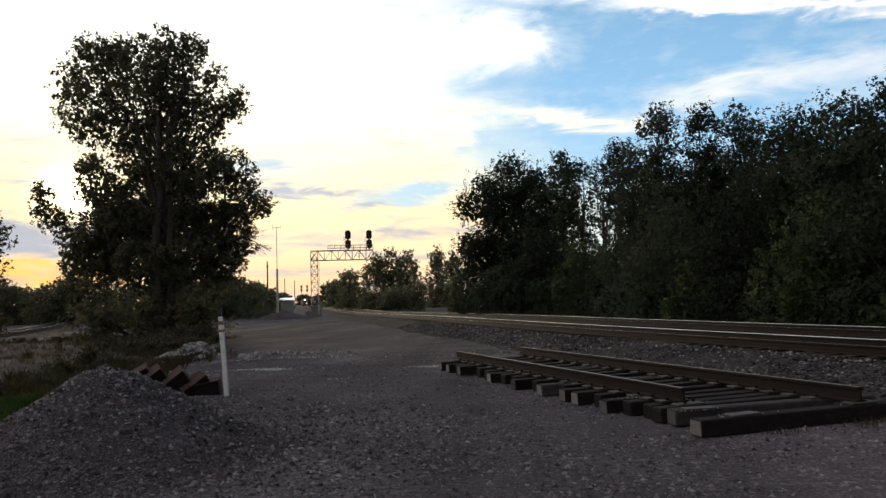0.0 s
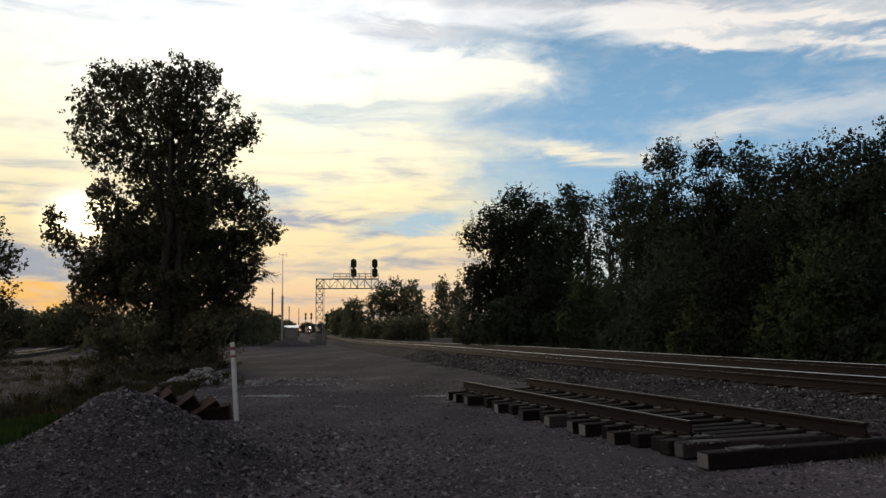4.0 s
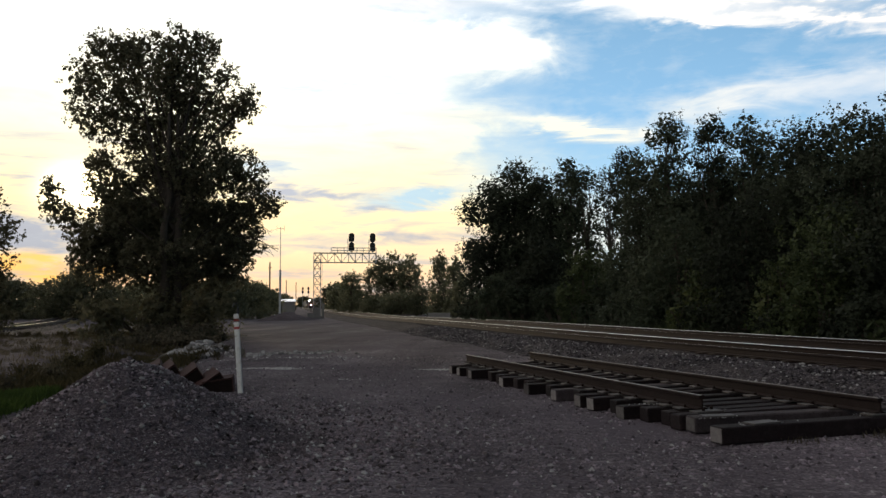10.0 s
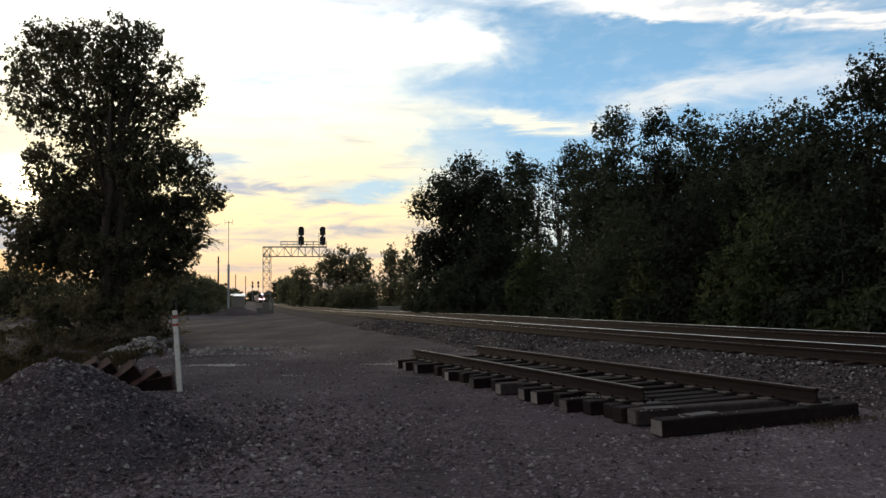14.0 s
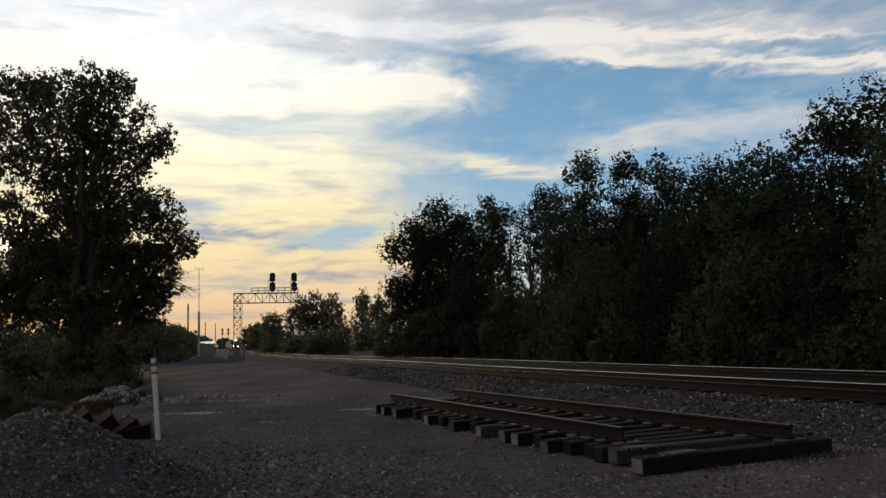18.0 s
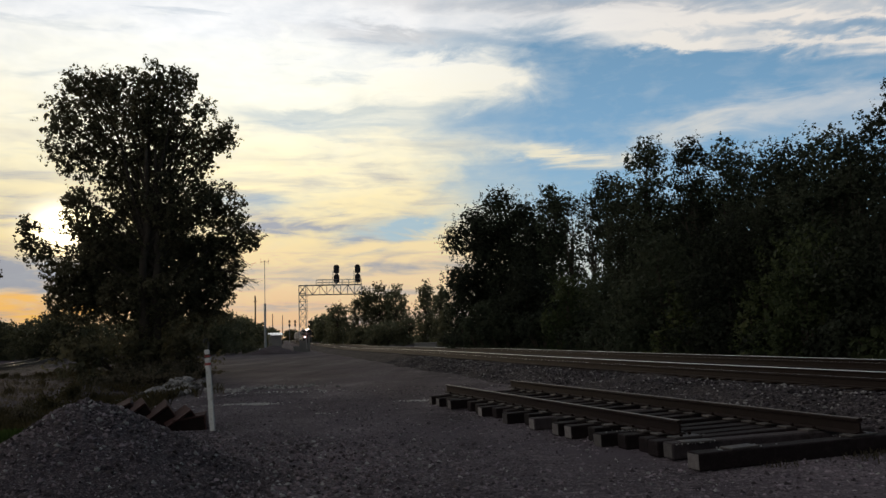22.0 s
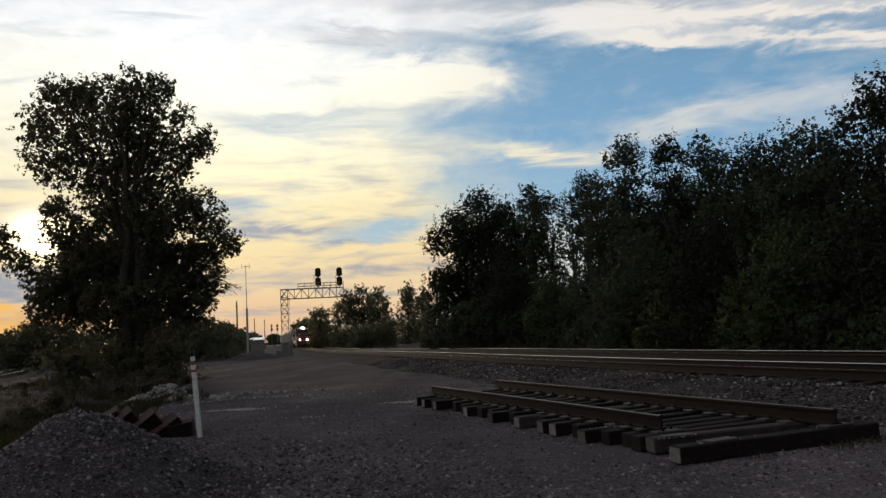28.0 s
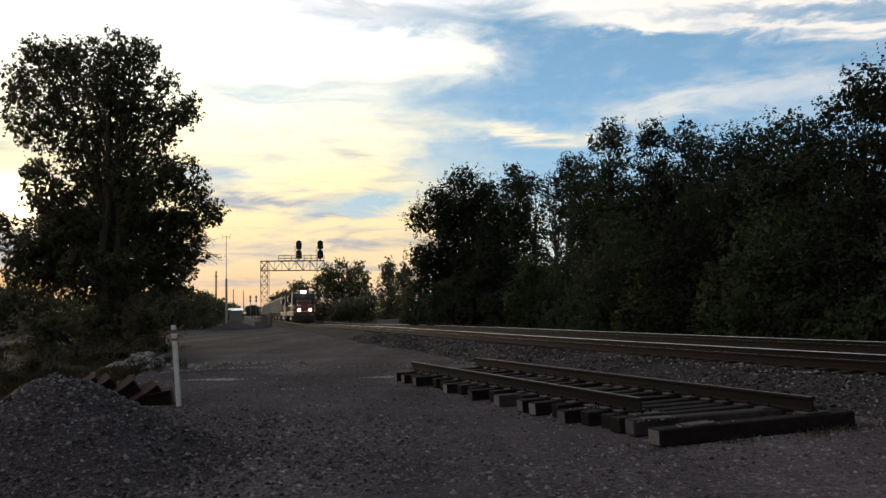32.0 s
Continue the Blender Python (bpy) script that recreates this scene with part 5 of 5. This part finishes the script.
def signal_head(parent, x, z):
    """An oval dark signal target with two hooded lenses."""
    head = part("signal_head", Build().tube([(x, -0.30, z), (x, -0.36, z)], [0.0, 0.0], 4), M_BLACK, parent, "dark signal head with hooded lenses")
    b = Build()
    n = 28
    ring = []
    for i in range(n):
        a = 2 * math.pi * i / n
        ring.append((x + 0.44 * math.cos(a), z + 0.40 * math.sin(a) + (0.32 if math.sin(a) > 0 else -0.32)))
    b.add([(u, -0.30, w) for u, w in ring] + [(u, -0.26, w) for u, w in ring], [tuple(range(n)), tuple(reversed(range(n, 2 * n)))] + [(i, n + i, n + (i + 1) % n, (i + 1) % n) for i in range(n)])
    head.data = b.mesh("signal_head", M_BLACK)
    for dz in (-0.34, 0.0, 0.34):
        part("hood", Build().tube([(x, -0.31, z + dz), (x, -0.62, z + dz)], [0.15, 0.14], 12), M_BLACK, head)
    return head


BR = facing(-12.81, 136, -0.35)
bridge = thing("signal_bridge", BR, "grey lattice steel signal bridge cantilevered over the tracks", "signal bridge")
b = Build()
lattice_beam(b, (0, 0, 0.3), (0, 0, 9.9), 1.15, 1.05, 8, crossed=True)
part("tower", b, M_ALU, bridge)
b = Build()
lattice_beam(b, (-0.55, 0, 9.17), (9.0, 0, 9.17), 1.15, 1.45, 9)
part("beam", b, M_ALU, bridge)
part("footing", Build().box((1.9, 1.9, 0.7), (0, 0, 0.0), None, 0.05), M_CONCRETE, bridge)
b = Build()
for x in np.arange(2.1, 9.2, 0.99):
    for yy in (-0.55, 0.55):
        b.tube([(x, yy, 9.9), (x, yy, 10.75)], 0.03, 5)
for yy in (-0.55, 0.55):
    for z in (10.3, 10.72):
        b.tube([(2.1, yy, z), (9.0, yy, z)], 0.03, 5)
part("handrail", b, M_ALU, bridge)
part("walkway", Build().box((7.0, 1.1, 0.05), (5.5, 0, 9.96), None, 0.01), M_ALU, bridge)
for x in (5.2, 8.45):
    part("signal_mast", Build().tube([(x, -0.2, 9.9), (x, -0.2, 12.9)], 0.07, 8), M_ALU, bridge)
    signal_head(bridge, x, 12.3)
    signal_head(bridge, x, 10.85)
    b = Build()
    for z in np.arange(10.1, 12.2, 0.3):
        b.tube([(x - 0.62, 0, z), (x - 0.42, 0, z)], 0.02, 5)
    for dx in (-0.62, -0.42):
        b.tube([(x + dx, 0, 9.95), (x + dx, 0, 12.2)], 0.025, 5)
    b.tube([(x - 0.62, 0, 11.7), (x, -0.2, 11.7)], 0.02, 5)
    part("ladder", b, M_ALU, bridge)
b = Build()
for z in np.arange(0.4, 9.8, 0.35):
    b.tube([(0.75, -0.2, z), (0.75, 0.2, z)], 0.02, 5)
for yy in (-0.2, 0.2):
    b.tube([(0.75, yy, 0.2), (0.75, yy, 9.8)], 0.025, 5)
part("ladder", b, M_ALU, bridge)


def cabinet(m, size, label):
    w, d, h = size
    ob = thing("equipment_cabinet", m, label, "equipment cabinet", "trackside cabinets")
    part("body", Build().box((w, d, h), (0, 0, h / 2), None, 0.03), M_WALL, ob)
    part("roof", Build().box((w + 0.16, d + 0.16, 0.08), (0, 0, h + 0.044), None, 0.02), M_WALL, ob)
    part("door", Build().box((w * 0.8, 0.03, h * 0.8), (0, -d / 2 - 0.018, h * 0.48), None, 0.01), M_WALL, ob)
    return ob


cabinet(facing(-12.85, 133.5, -0.42), (1.05, 0.8, 1.5), "grey metal equipment cabinet at the foot of the signal bridge")
cabinet(facing(-13.22, 130, -0.42), (0.9, 0.8, 0.75), "low pale metal equipment cabinet beside the signal bridge")
cabinet(facing(-12.43, 133, -0.42), (0.34, 0.3, 2.1), "narrow pale metal equipment cabinet beside the signal bridge")
cabinet(facing(-4.95, 105, -0.35), (2.6, 1.6, 0.85), "low grey concrete-like box beyond the tracks")

# ---- mast, poles, far signals, shed, mound ----
mast = thing("radio_mast", facing(-15.17, 118, -0.4), "thin grey radio mast with a small cross arm", "radio mast")
part("pole", Build().tube([(0, 0, 0), (0, 0, 6.6)], [0.16, 0.14], 8), M_ALU, mast)
part("whip", Build().tube([(0, 0, 6.6), (0, 0, 12.3)], [0.05, 0.035], 6), M_ALU, mast)
part("cross_arm", Build().tube([(-0.5, 0, 12.1), (0.5, 0, 12.1)], 0.03, 5).tube([(-0.5, 0, 11.8), (-0.5, 0, 12.5)], 0.025, 5).tube([(0.5, 0, 11.8), (0.5, 0, 12.5)], 0.025, 5), M_ALU, mast)
for az, dist, h in ((-15.80, 190, 11.0), (-14.74, 330, 11.2), (-14.12, 370, 11.6)):
    pole = thing("utility_pole", facing(az, dist, -0.4), "dark wooden utility pole against the sunset", "utility pole", "utility poles")
    part("pole", Build().tube([(0, 0, 0), (0, 0, h)], [0.2, 0.14], 8), M_POLE, pole)
    part("cross_arm", Build().box((0.7 if dist < 200 else 0.4, 0.12, 0.14), (0, 0, h - 1.0), None, 0.01), M_POLE, pole)
    part("insulator", Build().disc((0.0, 0, h + 0.1), 0.1, 0.25, "z", 8), M_POLE, pole)
for az in (-13.69, -13.33):
    sg = thing("mast_signal", facing(az, 420), "distant dark signal head on a mast", "railway signal", "distant signals")
    part("mast", Build().tube([(0, 0, 0), (0, 0, 10.5)], 0.12, 6), M_ALU, sg)
    signal_head(sg, 0, 9.6)
    signal_head(sg, 0, 8.0)
shed = thing("shed", facing(-14.59, 260, -0.4), "long low grey shed with a bright white roof", "shed")
part("wall", Build().box((3.7, 6, 3.2), (0, 0, 1.6), None, 0.02), M_WALL, shed)
part("roof", Build().box((4.2, 3.6, 0.15), (0, -1.7, 3.42), pose(0, 0, 0, 11, 0, 0), 0.03).box((4.2, 3.6, 0.15), (0, 1.7, 3.42), pose(0, 0, 0, -11, 0, 0), 0.03), M_ROOF, shed)
b = Build()
for j in range(25):
    for i in range(25):
        x, y = -4.2 + 8.4 * i / 24, -4 + 8 * j / 24
        rr = math.hypot(x / 4, y / 4)
        b.v.append((x, y, 1.15 * max(0, 1 - rr) + 0.06 * noise.noise((x, y, 0)) - 0.08 * (rr > 1)))
b.f = [(j * 25 + i, j * 25 + i + 1, (j + 1) * 25 + i + 1, (j + 1) * 25 + i) for j in range(24) for i in range(24)]
b.m = [0] * len(b.f)
single("gravel_mound", b, M_PILE, "low dark mound of gravel by the yard road", "gravel heap", facing(-14.67, 112, -0.38), smooth=True)

for az in (-15.5, -15.3):
    stake = thing("marker_stake", facing(az, 112, -0.4), "short white marker stake by the yard road", "stake", "marker stakes")
    part("stake", Build().box((0.12, 0.06, 0.8), (0, 0, 0.4), None, 0.01), M_WHITE, stake)
    part("plate", Build().box((0.18, 0.03, 0.2), (0, -0.05, 0.72), None, 0.006), M_WHITE, stake)

# ---- the train ----
def bogie(parent, y, axles, name="bogie"):
    """A three- or two-axle truck frame under a vehicle."""
    n = len(axles)
    ob = part(name, Build().box((2.1, axles[-1] - axles[0] + 1.0, 0.28), (0, y, 0.62), None, 0.04).box((0.16, axles[-1] - axles[0] + 1.3, 0.4), (1.0, y, 0.55), None, 0.04).box((0.16, axles[-1] - axles[0] + 1.3, 0.4), (-1.0, y, 0.55), None, 0.04), M_BLACK, parent)
    for a in axles:
        for sx in (-1, 1):
            part("wheel", Build().disc((sx * 0.75, y + a, 0.5), 0.5, 0.12, "x", 18).disc((sx * 0.69, y + a, 0.5), 0.53, 0.04, "x", 18), M_RUST, ob)
    return ob


def locomotive(lit):
    ob = thing("locomotive", Matrix(), "dark diesel locomotive with lit headlight and ditch lights" if lit else "dark trailing diesel locomotive", "locomotive")
    part("frame", Build().box((3.05, 21.5, 0.55), (0, 11.1, 1.35), None, 0.04), M_BLACK, ob)
    part("pilot", Build().box((2.9, 0.25, 0.95), (0, 0.3, 0.72), None, 0.06), M_BLACK, ob, "dark snow plough pilot")
    part("nose", Build().box((2.0, 2.0, 1.75), (0, 1.9, 2.5), None, 0.18), M_LOCO_NOSE, ob, "dark locomotive nose")
    cab = part("cab", Build().box((3.05, 2.4, 2.9), (0, 4.05, 3.08), None, 0.14), M_LOCO, ob)
    for x in (-0.75, 0.75):
        part("windscreen", Build().box((1.05, 0.05, 0.62), (x, 2.84, 3.82), None, 0.02), M_GLASS, cab)
    for x in (-1.0, 1.0):
        part("number_board", Build().box((0.5, 0.08, 0.2), (x, 2.84, 4.3), None, 0.02), M_WHITE, cab)
    part("nose_band", Build().box((2.06, 2.06, 0.34), (0, 1.9, 3.1), None, 0.16), M_LOCO_TRIM, ob, "ochre band across the nose")
    part("cab_band", Build().box((3.10, 2.44, 0.7), (0, 4.05, 2.3), None, 0.1), M_LOCO_TRIM, ob, "ochre band round the cab")
    part("hood_band", Build().box((2.16, 14.5, 0.8), (0, 12.6, 2.1), None, 0.06), M_LOCO_TRIM, ob, "ochre band along the hood")
    part("hood", Build().box((2.1, 14.6, 2.4), (0, 12.6, 2.84), None, 0.12), M_LOCO, ob)
    part("radiator", Build().box((3.0, 3.0, 1.1), (0, 18.0, 3.6), None, 0.15), M_LOCO, ob)
    part("exhaust", Build().box((0.7, 0.9, 0.3), (0, 12.0, 4.16), None, 0.05), M_BLACK, ob)
    part("fuel_tank", Build().box((2.7, 4.6, 0.85), (0, 11.2, 0.68), None, 0.2), M_BLACK, ob)
    part("band", Build().box((3.08, 20.8, 0.14), (0, 11.1, 1.66), None, 0.02), M_LOCO_TRIM, ob, "ochre sill stripe")
    b = Build()
    for sx in (-1, 1):
        for y in np.arange(0.6, 21.6, 1.75):
            b.tube([(sx * 1.48, y, 1.6), (sx * 1.48, y, 2.6)], 0.025, 5)
        b.tube([(sx * 1.48, 0.6, 2.6), (sx * 1.48, 21.4, 2.6)], 0.025, 5)
        b.tube([(sx * 0.5, 0.45, 1.6), (sx * 0.5, 0.45, 2.55), (sx * 1.45, 0.45, 2.55), (sx * 1.45, 0.45, 1.6)], 0.03, 5)
    part("handrail", b, M_ALU, ob, "pale handrails")
    b = Build()
    for sx in (-1, 1):
        for z in (0.35, 0.7, 1.05, 1.4):
            b.box((0.55, 0.3, 0.05), (sx * 1.25, 0.75, z), None, 0.01)
    part("steps", b, M_WHITE, ob)
    bogie(ob, 4.6, (-2.0, 0, 2.0))
    bogie(ob, 17.8, (-2.0, 0, 2.0))
    part("coupler", Build().box((0.3, 0.8, 0.3), (0, -0.1, 0.85), None, 0.05), M_BLACK, ob)
    part("headlight", Build().box((0.75, 0.1, 0.42), (0, 2.80, 4.42), None, 0.05).tube([(-0.17, 2.75, 4.42), (-0.17, 2.71, 4.42)], 0.17, 14, 1).tube([(0.17, 2.75, 4.42), (0.17, 2.71, 4.42)], 0.17, 14, 1), [M_BLACK, M_HEADLIGHT if lit else M_GLASS], ob, "bright twin headlight" if lit else "")
    for x in (-0.78, 0.78):
        part("ditch_light", Build().box((0.34, 0.2, 0.34), (x, 0.35, 1.88), None, 0.04).tube([(x, 0.24, 1.88), (x, 0.20, 1.88)], 0.17, 14, 1), [M_BLACK, M_DITCH if lit else M_GLASS], ob, "bright ditch light" if lit else "")
    return ob


def hopper():
    ob = thing("hopper_wagon", Matrix(), "pale grey ribbed covered hopper wagon", "railway wagon", "hopper wagons")
    part("body", Build().box((2.95, 15.6, 2.9), (0, 8.6, 2.95), None, 0.12), M_CAR, ob)
    part("roof", Build().box((2.5, 15.2, 0.3), (0, 8.6, 4.5), None, 0.12), M_CAR, ob)
    for i in range(12):
        for sx in (-1, 1):
            part("rib", Build().box((0.12, 0.14, 2.7), (sx * 1.53, 1.2 + i * 1.345, 2.95), None, 0.02), M_CAR, ob)
    for y in (3.6, 8.6, 13.6):
        part("hopper_chute", Build().tube([(0, y, 1.55), (0, y, 0.7)], [1.5, 0.5], 4), M_CAR, ob)
    part("sill", Build().box((0.5, 16.8, 0.35), (0, 8.6, 1.1), None, 0.03), M_BLACK, ob)
    for y in (0.25, 16.95):
        part("end_platform", Build().box((2.8, 0.5, 0.12), (0, y, 1.25), None, 0.02), M_BLACK, ob)
    b = Build()
    for sx in (-1, 1):
        for z in np.arange(1.2, 4.4, 0.4):
            b.tube([(sx * 1.3, 0.55, z), (sx * 0.9, 0.55, z)], 0.025, 5)
    part("ladder", b, M_CAR, ob)
    bogie(ob, 2.2, (-0.9, 0.9))
    bogie(ob, 15.0, (-0.9, 0.9))
    return ob


random.seed(3)
train = [(locomotive(True), 0.0), (locomotive(False), 22.6)]
first = hopper()
train.append((first, 45.4))
for i in range(1, 9):
    train.append((copy_thing(first, Matrix()), 45.4 + i * 17.7))

# Distance along the near track from the camera's end.
RUN_Y = [60 + 2.0 * i for i in range(700)]
RUN_S = [0.0]
for a, c in zip(RUN_Y, RUN_Y[1:]):
    RUN_S.append(RUN_S[-1] + math.hypot(c - a, line_x(c) - line_x(a)))


def train_pose(s):
    y = float(np.interp(s, RUN_S, RUN_Y))
    return line_pose(y)


SPEED, END_Y = 18.0, 122.0
END_S = float(np.interp(END_Y, RUN_Y, RUN_S))


def motions():
    for ob, back in train:
        walk(ob, [(t, train_pose(END_S + SPEED * (32 - t) + back)) for t in range(0, 33, 2)])


motions()
